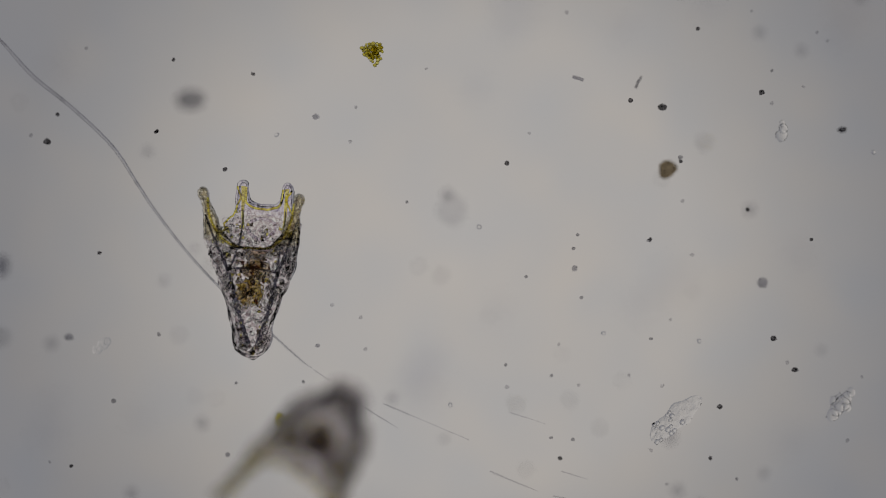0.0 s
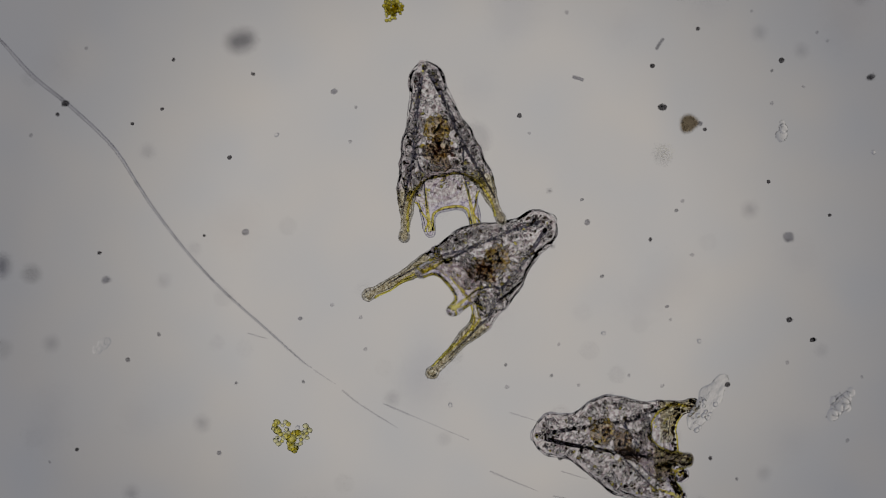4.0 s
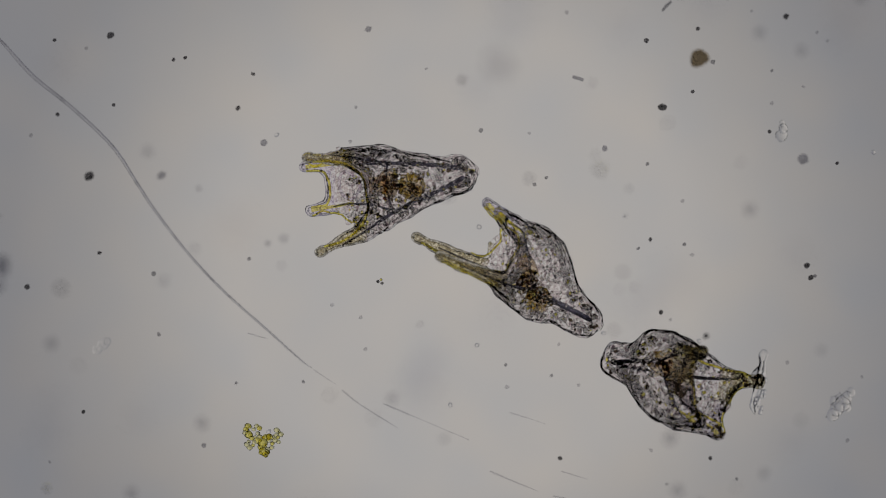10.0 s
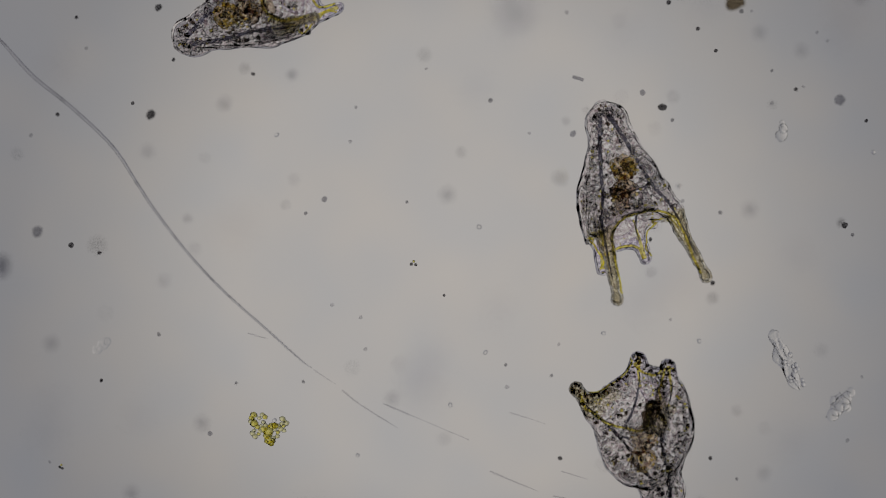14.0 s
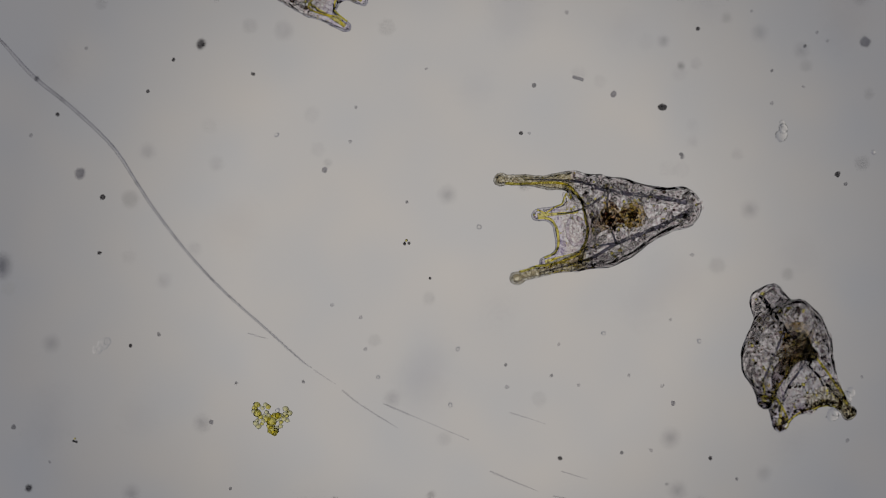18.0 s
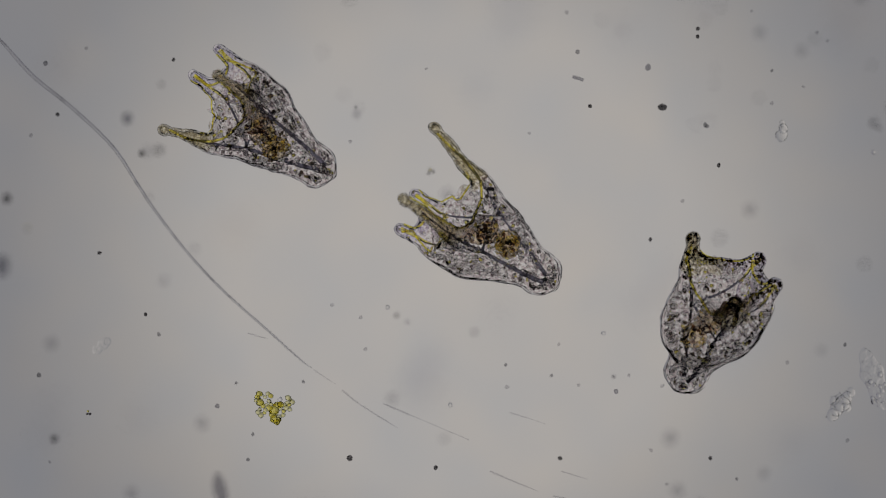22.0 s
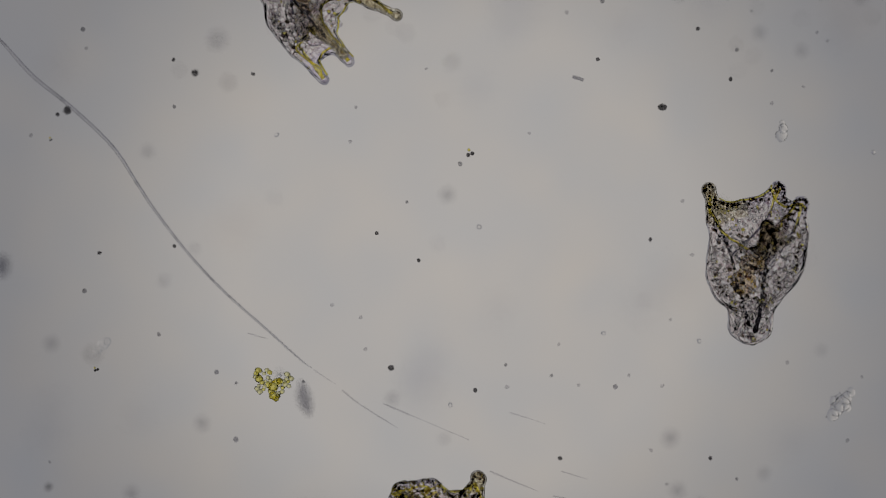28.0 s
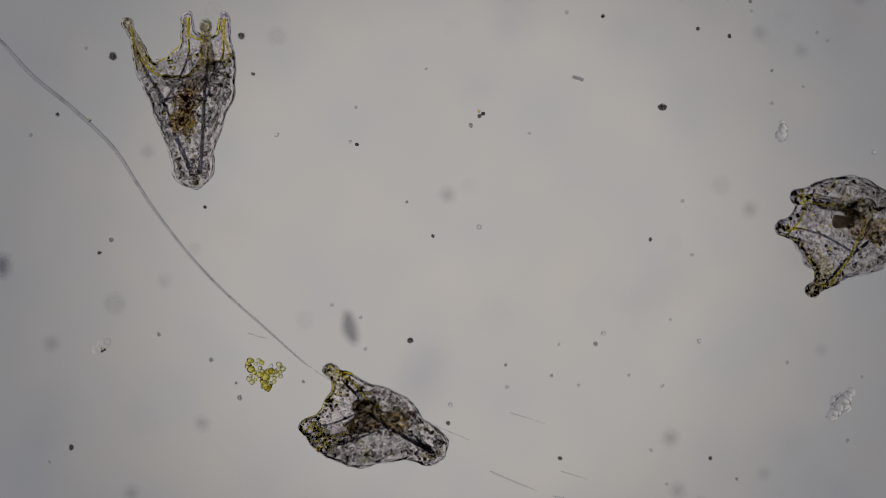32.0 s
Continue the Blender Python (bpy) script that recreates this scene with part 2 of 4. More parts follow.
def skin_part(name, verts, normals, quads, material, parent, label=""):
    used = np.unique(np.array(quads))
    renum = {int(k): i for i, k in enumerate(used)}
    me = bpy.data.meshes.new(name)
    me.from_pydata([tuple(v) for v in verts[used]], [], [[renum[k] for k in q] for q in quads])
    me.materials.append(material)
    me.polygons.foreach_set("use_smooth", [True] * len(me.polygons))
    me.normals_split_custom_set_from_vertices([tuple(v) for v in normals[used]])
    ob = new(name, me)
    ob.parent = parent
    return tagged(ob, label)


def larva(label, px, py, ax, ay, az, wide=1.0, plump=0.0, rim=190, stout=0, belly=0.0, seed=1):
    rnd = random.Random(seed)
    f = larva_form(px, py, ax, ay, az, wide, plump, rim, stout, belly)
    mid = np.array((0.0, 140 * py / 300, -25.0))
    box = (-125, -20, -140), (125, py + 20, 90), 3.7
    slope = lambda v: np.stack([f(*(v + e).T) - f(*(v - e).T) for e in np.eye(3)], 1)
    unit = lambda v: v / np.linalg.norm(v, axis=1)[:, None]
    verts, quads = surface_net(f, *box)
    g = unit(slope(verts))
    # the skin is a thin clear wall: an outer and an inner face
    inner, lining = surface_net(lambda x, y, z: f(x, y, z) + 4.2 + 0.25 * np.sin(0.52 * x + 0.3 * z) * np.sin(0.47 * y + 0.2 * x) + 0.2 * np.sin(0.5 * z + 0.33 * y), *box)
    every = np.vstack([verts, inner])
    normals = np.vstack([g, -unit(slope(inner))])
    faces = quads + [[k + len(verts) for k in q[::-1]] for q in lining]
    x, y, z = np.array([every[q].mean(0) for q in faces]).T
    which = np.where((y > 212) & (z > -50), np.where(x < 0, 1, 2), np.where((y > 226) & (z < -60), np.where(x < 0, 3, 4), 0))
    root = thing("sea_urchin_larva", label, "larva", "sea urchin larvae")
    to_m = lambda p: Vector((np.asarray(p, float) - mid) / 1000)
    v_m = (every - mid) / 1000
    names = ("body", "arm", "arm", "arm", "arm")
    labels = ("", "long arm of the belly side", "long arm of the belly side", "short arm of the mouth hood", "short arm of the mouth hood")
    for k in range(5):
        skin_part(names[k], v_m, normals, [q for q, w in zip(faces, which) if w == k], SKIN if k == 0 else ARM if k < 3 else HOOD, root, labels[k])

    def on_skin(points, depth=0.6):
        """The points drawn onto the skin, a little below its face."""
        p = np.array([tuple(q) for q in points], float)
        for _ in range(30):
            d, n = f(*p.T) + depth, slope(p) / 2
            p -= (0.7 * np.clip(d, -6, 6) / np.maximum((n * n).sum(1), 0.2))[:, None] * n
        return [to_m(q) for q in p]

    # skeleton of calcite rods
    for sx in (-1, 1):
        w = wide
        for line, r in (([(sx * 8, 14, -4), (sx * 24 * w, 60, -6), (sx * 48 * w, 150, -8), (sx * 70 * w, 205, -3), (sx * (px - 4), py - 48, 0)], (4.2, 3.8, 3.2, 2.4, 1.2)),
                        ([(sx * 46 * w, 146, -10), (sx * 38, 178, -60), (sx * 38, 208, -96), (sx * (ax + 76) / 3, (ay + 416) / 3, (az - 192) / 3)], (2.2, 2.0, 1.6, 1.0)),
                        ([(sx * 48 * w, 150, -8), (sx * 24, 156, -4), (sx * 3, 158, 0)], (2.0, 2.0, 1.4))):
            pts = curve_points([to_m(p) for p in line], 5)
            rr = np.interp(np.linspace(0, 1, len(pts)), np.linspace(0, 1, len(r)), r) / 1000
            part("skeletal_rod", tube(pts, rr, 7), DARK_ROD if stout > 2 and r[0] > 4 else ROD, root, "dark calcite rod")
    # gut: stomach, intestine, gullet, mouth
    bm = lump(0.023, 0.1, 3, (1.05, 1.0, 1.0), seed)
    bmesh.ops.translate(bm, verts=bm.verts, vec=to_m((-3, 114, 2)))
    stomach = part("stomach", bm, GUT, root, "brownish granular stomach")
    bm = lump(0.021, 0.15, 3, (1.25, 0.8, 1.0), seed + 5)
    bmesh.ops.translate(bm, verts=bm.verts, vec=to_m((4, 150, -16)))
    intestine = part("intestine", bm, GUT, root, "red-brown granular coil of the gut")
    pts = curve_points([to_m(p) for p in ((0, 145, -34), (0, 162, -44), (0, 178, -52))], 4)
    part("gullet", tube(pts, list(np.linspace(0.012, 0.017, len(pts)) * (1.0 if stout < 2 else 0.75)), 12), GUT if stout < 2 else DIM, root)
    ring = [to_m((24 * math.cos(a) + 2 * math.sin(3 * a + seed), 205 + 17 * math.sin(a) + 2 * math.cos(2 * a), -80 - 8 * math.sin(a))) for a in np.linspace(0, 2 * math.pi, 29)]
    part("mouth", tube(ring, 0.003, 7), RIM, root, "round mouth rim")
    few = 1.0 if stout < 2 else 0.4
    for name, label, mat, count, gut, at, near, far in (
            ("food_granules", "ochre food granules", OCHRE, 70, stomach, (-3, 114, 2), 15, 24),
            ("dark_granules", "dark brown granules", DIM, 16, stomach, (-3, 114, 2), 0, 12),
            ("pigment_granules", "red-brown pigment granules", PIGMENT, 10, stomach, (-3, 114, 2), 12, 22),
            ("pigment_granules", "red-brown pigment granules", PIGMENT, 28, intestine, (4, 150, -16), 6, 27),
            ("dark_granules", "dark brown granules", DIM, 24, intestine, (4, 150, -16), 4, 26),
            ("food_granules", "ochre food granules", OCHRE, 24, intestine, (4, 150, -16), 6, 27)):
        bm = bmesh.new()
        for _ in range(int(count * few)):
            d = Vector((rnd.gauss(0, 1), rnd.gauss(0, 1), rnd.gauss(0, 1))).normalized() * rnd.uniform(near, far)
            one = lump(rnd.uniform(0.0018, 0.0044), 0.3, 1, (1, 1, 1), rnd.random() * 9)
            bmesh.ops.translate(one, verts=one.verts, vec=to_m((at[0] + d.x * 1.15, at[1] + d.y, at[2] + d.z)))
            tmp = bpy.data.meshes.new("tmp")
            one.to_mesh(tmp)
            one.free()
            bm.from_mesh(tmp)
            bpy.data.meshes.remove(tmp)
        tagged(part(name, bm, mat, gut, label), kind="stuff")
    # added yellow strands for the light that the short arms gather like lenses
    for sx in (-1, 1):
        pts = curve_points([to_m(p) for p in ((sx * 35, 196, -90), (sx * 38, 214, -97), (sx * (ax + 38) / 2, (ay + 208) / 2, (az - 96) / 2), (sx * ax, ay - 9, az))], 4)
        part("arm_core", tube(pts, list(np.linspace(0.0014, 0.004, len(pts))), 8), LENS_GLOW, root, "yellow strand for the light gathered through a short arm")
    # granules close under the skin: clear, yellow and dark ones
    ico = bmesh.new()
    bmesh.ops.create_icosphere(ico, subdivisions=1, radius=1.0)
    ball, tri = np.array([v.co[:] for v in ico.verts]), np.array([[v.index for v in q.verts] for q in ico.faces])
    ico.free()
    rs = np.random.RandomState(seed)
    pick = rs.permutation(len(verts))[:2000]
    tips = np.flatnonzero(verts[:, 1] > ay - 34)
    pick = np.concatenate([pick, rs.permutation(tips)[:int(90 * stout)]])
    pick = pick[(verts[pick][:, 1] < 212) | (rs.rand(len(pick)) < 0.3 + 0.17 * stout)]
    n = len(pick)
    thin = verts[pick][:, 1] > 205
    # yellow beads, denser on the arms: flecks, and the light's yellow fringe in colour
    fringed = rs.rand(n) < np.where(verts[pick][:, 1] > 195, 0.08, 0.03)
    # crowded dark beads stand in for the shade of stout tips seen end-on
    dim = ~fringed & (rs.rand(n) < np.where(verts[pick][:, 1] > ay - 22, 0.04 + 0.12 * stout, 0.045))
    if stout < 2:
        dim &= verts[pick][:, 1] < 205
    dull = ~fringed & ~dim & (rs.rand(n) < 0.12)
    size = rs.uniform(1.7, 3.4, n) + 1.2 * rs.rand(n) ** 3 * ~thin
    size[thin] *= 0.62 if stout < 2 else 0.85
    core = (verts[pick] - g[pick] * (size + np.where(thin, 2.4, 5.0) + rs.uniform(0, 9, n) * np.where(thin, 0.1, 1.0))[:, None] - mid) / 1000
    shape = rs.uniform(0.65, 1.35, (n, 1, 3)) * (1 + 0.22 * np.sin(3 * ball[None, :, [1, 2, 0]] + rs.uniform(0, 6, (n, 1, 3))))
    for name, label, chosen, mat in (("granules", "clear cell granules under the skin", ~fringed & ~dim & ~dull, GRAIN), ("speckles", "greyish cell speckles under the skin", dull, MOTTLE), ("oil_droplets", "yellow beads under the skin for flecks and the yellow edge fringe of light", fringed, FRINGE_BEAD),
                                     ("dark_granules", "dark granules under the skin, crowded to darken arm tips seen end-on", dim, DIM)):
        c, r, m = core[chosen], size[chosen], shape[chosen]
        me = bpy.data.meshes.new(name)
        me.from_pydata((c[:, None] + ball[None] * m * r[:, None, None] / 1000).reshape(-1, 3).tolist(), [], (tri[None] + len(ball) * np.arange(len(c))[:, None, None]).reshape(-1, 3).tolist())
        me.polygons.foreach_set("use_smooth", [True] * len(me.polygons))
        me.materials.append(mat)
        beads = new(name, me)
        beads.parent = root
        tagged(beads, label, kind="stuff")
    # bands of cilia
    half = [(px - 9, py - 14, 4), (px - 12, py - 45, 5), (66 * wide, 230, 8), (42 * wide, 209, 10), (0, 200, 8)]
    line = on_skin(curve_points(half + [(-p[0], p[1], p[2]) for p in half[-2::-1]], 5))
    part("ciliary_band", tube(line, 0.0024, 7), BAND, root, "yellowish band along the arms")
    half = [(ax - 6, ay - 8, az + 6), (33, min(242, ay - 4), -99), (14, min(236, ay + 6), -94), (0, min(235, ay + 8), -94)]
    line = on_skin(curve_points(half + [(-p[0], p[1], p[2]) for p in half[-2::-1]], 5))
    part("ciliary_band", tube(line, 0.0024, 7), BAND, root, "yellowish band along the hood")
    for sx in (-1, 1):
        side = [((px + 210 * wide) / 4, (py + 3 * rim) / 4, -9), (66 * wide, rim + 3, -24), (54, rim - 6, -52), (42 if stout > 2 else 64, rim + 6, -80), ((ax + 42) / 2, (ay + rim) / 2 + 4, (az - 90) / 2), (ax + 5, ay - 10, az + 3)]
        line = on_skin(curve_points([(sx * p[0], p[1], p[2]) for p in side], 5))
        part("ciliary_band", tube(line, 0.0018, 7), BAND, root, "yellowish band along the side of the mouth field")
    return root


def swim(ob, rows, heights=()):
    """rows: time, place of the body's middle in the field, heading, pitch and roll in degrees. heights: (time, z)."""
    keyed = []
    for t, u, v, h, p, r in rows:
        z = float(np.interp(t, [q[0] for q in heights], [q[1] for q in heights])) if heights else 0.0
        turn = Matrix.Rotation(radians(h), 4, "Z") @ Matrix.Rotation(radians(p), 4, "X") @ Matrix.Rotation(radians(r), 4, "Y")
        keyed.append((t, Matrix.Translation(spot(u, v, z)) @ turn))
    walk(ob, keyed)


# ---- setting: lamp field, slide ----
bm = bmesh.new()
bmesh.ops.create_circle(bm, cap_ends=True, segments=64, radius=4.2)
illuminator = part("backdrop", bm, LAMP, None, "glowing grey-white light field of the condenser, with the vignette in its colour", False)
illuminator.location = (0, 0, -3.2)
tagged(illuminator, category="light field", kind="structure")

bm = bmesh.new()
bmesh.ops.create_cube(bm, size=1.0)
for v in bm.verts:
    v.co = Vector((v.co.x * 5.2, v.co.y * 3.6, v.co.z * 1.0 + SLIDE - 0.5))
bmesh.ops.bevel(bm, geom=bm.edges[:], offset=0.03, segments=2, affect="EDGES")
slide = part("ground", bm, GLASS, None, "clear glass microscope slide under the water", False)
tagged(slide, category="glass slide", kind="structure")

LARVAE = "translucent grainy sea urchin larva with four arms, "
larvae = [
    larva(LARVAE + "slender body", 87, 303, 40, 279, -113, 0.95, 0.0, 204, 0, 0.0, 1),
    larva(LARVAE + "longest arms", 90, 346, 43, 273, -110, 1.02, 0.5, 204, 0.5, -0.5, 2),
    larva(LARVAE + "plump tilted body", 88, 276, 34, 254, -114, 1.08, 1.0, 238, 4, 0.8, 3),
    larva(LARVAE + "small tilted body", 75, 246, 28, 221, -101, 0.9, 0.15, 216, 2.6, 0.3, 4),
]


# ---- grit and algae ----
TINTS = {"dark": (DARK, "small dark speck of grit", 0.3), "grey": (GREY, "small grey speck", 0.25), "mid": (SMOKE, "small smoky grey speck", 0.25), "pale": (PALE, "faint grey speck", 0.25), "ring": (BEAD, "tiny clear round bead", 0.05), "olive": (DARK, "olive-brown crumb of a few grains", 0.3)}
made = {}


def mote(kind, size, name="speck", where="drifting in the water"):
    """One speck of the given radius in thousandths."""
    rnd = random.Random(len(made) + 17)
    mat, what, rough = TINTS[kind]
    made[len(made)] = kind
    if kind == "olive":
        root = thing("alga_crumb", "olive-brown crumb of few alga cells drifting in the water", "alga", "specks")
        for k in range(3):
            bm = lump(size * rnd.uniform(0.45, 0.7) / 1000, 0.2, 2, (1, 1, 1), rnd.random() * 9)
            a = 2.1 * k + rnd.random()
            bmesh.ops.translate(bm, verts=bm.verts, vec=(size * 0.8 * math.cos(a) / 1000, size * 0.8 * math.sin(a) / 1000, 0))
            part("cell", bm, DARK if k else OLIVE, root)
        return root
    bm = lump(0.9 * size / 1000, rough, 2, (1, rnd.uniform(0.75, 1), 0.8), rnd.random() * 20)
    ob = part(name, bm, mat, None, what + " " + where)
    return tagged(ob, category="speck", group="specks")


def drift(ob, z, *rows, spin=0.06, tilt=0.0):
    """Carry ob along (time, u, v) at height z, turning it slowly. It sinks into that height out of the water above, or rises from it again, where the first or last stretch is long."""
    way = [(t, u, v, z) for t, u, v in rows]
    (t0, u0, v0, _), (t1, u1, v1, _) = way[:2]
    if t1 - t0 > 4.6:
        k = 1.5 / (t1 - t0)
        way[:1] = [(t0, u0, v0, z + 1.3), (t1 - 1.5, u1 + (u0 - u1) * k, v1 + (v0 - v1) * k, z + 0.45)]
    (t0, u0, v0, _), (t1, u1, v1, _) = way[-2:]
    if t1 - t0 > 4.6:
        k = 1.5 / (t1 - t0)
        way[-1:] = [(t0 + 1.5, u0 + (u1 - u0) * k, v0 + (v1 - v0) * k, z + 0.45), (t1, u1, v1, z + 1.3)]
    walk(ob, [(t, Matrix.Translation(spot(u, v, h)) @ Matrix.Rotation(tilt + spin * t, 4, "Z")) for t, u, v, h in way])


# grit that lies still on the slide
def rest(kind, size, places):
    for u, v in places:
        ob = mote(kind, size, "speck", "lying on the slide")
        ob.location = spot(u, v, SLIDE + 0.0007 * size)
        ob.rotation_euler[2] = u * 0.7


rest("dark", 4.2, ((176, 448), (307, 106), (1235, 51), (991, 811), (1151, 424), (102, 203), (1257, 811)))
rest("mid", 3.6, ((976, 665), (720, 358), (895, 646), (1304, 848), (1366, 125), (418, 678), (537, 676)))
rest("mid", 4.5, ((281, 592),))
rest("dark", 4.4, ((448, 131),))
rest("pale", 4.5, ((55, 240), (647, 618), (588, 540), (638, 562), (897, 685), (1208, 356), (1225, 451), (1003, 22), (1366, 183), (1393, 642), (1172, 683), (1500, 780), (1152, 797)))
rest("pale", 3.6, ((620, 251), (1330, 20), (1464, 72), (1422, 154), (1446, 58), (989, 610), (1113, 665), (937, 236), (630, 190), (754, 122), (153, 86), (88, 818), (1180, 857), (1525, 667), (1024, 682), (1187, 566)))
rest("ring", 5, ((848, 402), (797, 717), (1546, 270), (1237, 604), (490, 239), (1068, 590)))
oval = part("speck", lump(0.0085, 0.1, 2, (1, 0.75, 0.6), 3.3), DARK, None, "larger black oval grain lying on the slide")
tagged(oval, category="speck", group="specks").location = spot(1172, 190, SLIDE + 0.006)
edge = part("speck", lump(0.018, 0.2, 2, (0.7, 1.2, 0.6), 8.1), GREY, None, "blurred grey crumb under the slide")
tagged(edge, category="speck", group="specks").location = spot(4, 470, SLIDE - 1.012)

# short splinter and the long fibre with its loose ends
splinter = part("splinter", tube([(-0.01, 0.003, 0), (0, 0, 0), (0.01, -0.003, 0)], (0.0028, 0.0032, 0.0028), 8), GREY, None, "short grey rod-shaped splinter lying on the slide")
tagged(splinter, category="splinter").location = spot(1023, 139, SLIDE + 0.0035)


def fibre(name, label, places, thick, mat=None):
    pts = curve_points([spot(u - 1.5, v + 2, SLIDE + 0.003) for u, v in places], 6)
    n = len(pts)
    radii = [thick / 1000 * (0.35 + 0.65 * min(1, 6 * min(k + 0.5, n - k) / n)) * (1.12 - 0.72 * k / n) for k in range(n)]
    root = thing(name, label, "fibre", "fibres")
    part("strand", tube(pts, radii, 12), mat or HAIR, root)
    return root


fibre("fibre", "long thin pale grey fibre lying on the slide", ((-30, 38), (8, 76), (60, 133), (130, 190), (200, 257), (241, 318), (278, 374), (338, 451), (403, 519), (473, 581), (531, 633), (552, 649)), 3.4, THREAD)
fibre("fibre", "faint loose end of a thin fibre on the slide", ((556, 652), (575, 665), (596, 678)), 1.2)
fibre("fibre", "faint loose end of a thin fibre on the slide", ((606, 688), (640, 715), (706, 756)), 1.7)
fibre("fibre", "faint thin fibre lying on the slide", ((680, 713), (740, 738), (832, 777)), 1.5)
fibre("fibre", "short faint straight fibre lying on the slide", ((868, 832), (905, 848), (952, 867)), 1.8)
fibre("fibre", "short faint straight fibre lying on the slide", ((980, 876), (1020, 884), (1060, 892)), 1.6)
fibre("fibre", "short faint straight fibre lying on the slide", ((902, 728), (935, 738), (968, 749)), 1.2)
fibre("fibre", "short faint straight fibre lying on the slide", ((994, 832), (1040, 846)), 1.2)
fibre("fibre", "short faint straight fibre lying on the slide", ((440, 588), (475, 598)), 1.2)


def alga_cluster(label, cells, reach, size, seed, stretch=1.0):
    """A loose heap of yellow-green cells."""
    rnd = random.Random(seed)
    root = thing("alga_cluster", label, "algae", "alga clusters")
    spots = [Vector((0, 0, 0))]
    while len(spots) < cells:
        base = rnd.choice(spots)
        d = Vector((rnd.gauss(0, 1) * stretch, rnd.gauss(0, 1), rnd.gauss(0, 0.5))).normalized() * size * rnd.uniform(1.5, 2.1) / 1000
        p = base + d
        if p.length < reach / 1000 and min((p - q).length for q in spots) > 1.25 * size / 1000:
            spots.append(p)
    for p in spots:
        bm = lump(size * rnd.uniform(0.75, 1.15) / 1000, 0.12, 2, (rnd.uniform(0.85, 1.2), 1, 0.9), rnd.random() * 9)
        bmesh.ops.translate(bm, verts=bm.verts, vec=p)
        part("cell", bm, MOSS if rnd.random() < 0.7 else OLIVE, root)
    return root


heap_dense = alga_cluster("dense olive-green heap of alga cells drifting in the water", 60, 31, 3.5, 4)
heap_loose = thing("alga_cluster", "loose branching yellow-green cluster of round alga cells", "algae", "alga clusters")
for k, (u, v, size, mat) in enumerate((
        (-29, 26, 5, OLIVE), (-14, 26, 4, LEMON), (-9, 22, 4, OLIVE), (-28, 11, 6, OLIVE), (-12, 13, 4, LEMON), (-11, 1, 6, OLIVE), (-3, -3, 7, OLIVE), (3, 5, 6, OLIVE), (9, 7, 5, OLIVE),
        (-31, -7, 5, LEMON), (-26, -12, 5, LEMON), (-2, -19, 7, OLIVE), (2, -24, 5, OLIVE), (13, -12, 4, LEMON), (22, 19, 5, LEMON), (29, 11, 5, LEMON), (21, 10, 4, LEMON), (19, 1, 5, LEMON),
        (25, -2, 4, LEMON), (8, 16, 4, BEAD), (-33, 20, 4, OLIVE), (-22, 4, 4, OLIVE), (-6, -12, 5, OLIVE), (-18, -3, 4, LEMON))):
    bm = lump(size * (1.12 if mat is OLIVE else 0.98) / 1000, 0.25, 2, (1.1, 1, 0.9), k * 1.7)
    bmesh.ops.translate(bm, verts=bm.verts, vec=((u + 2) / 1000, (v - 3) / 1000, 0.006 * math.sin(k * 3.3)))
    part("cell", bm, mat, heap_loose)
rnd = random.Random(12)
for u, v in ((-30, 18), (-25, 24), (-19, 20), (-24, 10), (-16, 7), (-20, -8), (-9, -6), (-8, 8), (2, -8), (6, -15), (-7, -22), (8, 0), (15, 6), (14, -5), (24, 6), (26, 15), (-28, -2), (-2, 6), (5, -20), (-34, 14)):
    bm = lump(rnd.uniform(0.0026, 0.0044), 0.3, 2, (1.1, 1, 0.9), u * 0.7)
    bmesh.ops.translate(bm, verts=bm.verts, vec=((u + 2) / 1000, (v - 3) / 1000, rnd.uniform(-0.008, 0.008)))
    part("cell", bm, rnd.choice((OLIVE, LEMON, LEMON)), heap_loose)

# larger debris
bm = lump(0.0165, 0.15, 3, (1, 1, 0.5), 4.4)
for v in bm.verts:
    v.co.x *= 0.55 + 22 * max(0.0, v.co.y + 0.016)
debris = part("debris", bm, CRUMB, None, "dark brown three-cornered crumb of debris in the water")
tagged(debris, category="debris")
blob = part("debris", lump(0.019, 0.2, 3, (1.25, 0.85, 0.5), 2.2), SMOKE, None, "dark blurred crumb floating above the larvae")
tagged(blob, category="debris")
chip = part("splinter", tube([(-0.012, 0, 0), (0, 0.001, 0), (0.012, 0, 0)], (0.0022, 0.0028, 0.002), 8), SMOKE, None, "short brown splinter drifting in the water")
tagged(chip, category="splinter")
haze_blob = part("debris", lump(0.026, 0.2, 3, (1, 1, 0.4), 9.4), VEIL, None, "pale blurred crumb floating high above the larvae")
tagged(haze_blob, category="debris")
sliver = part("debris", lump(0.02, 0.25, 3, (0.55, 1.35, 0.5), 6.2), GREY, None, "dark blurred sliver floating above the larvae")
tagged(sliver, category="debris")


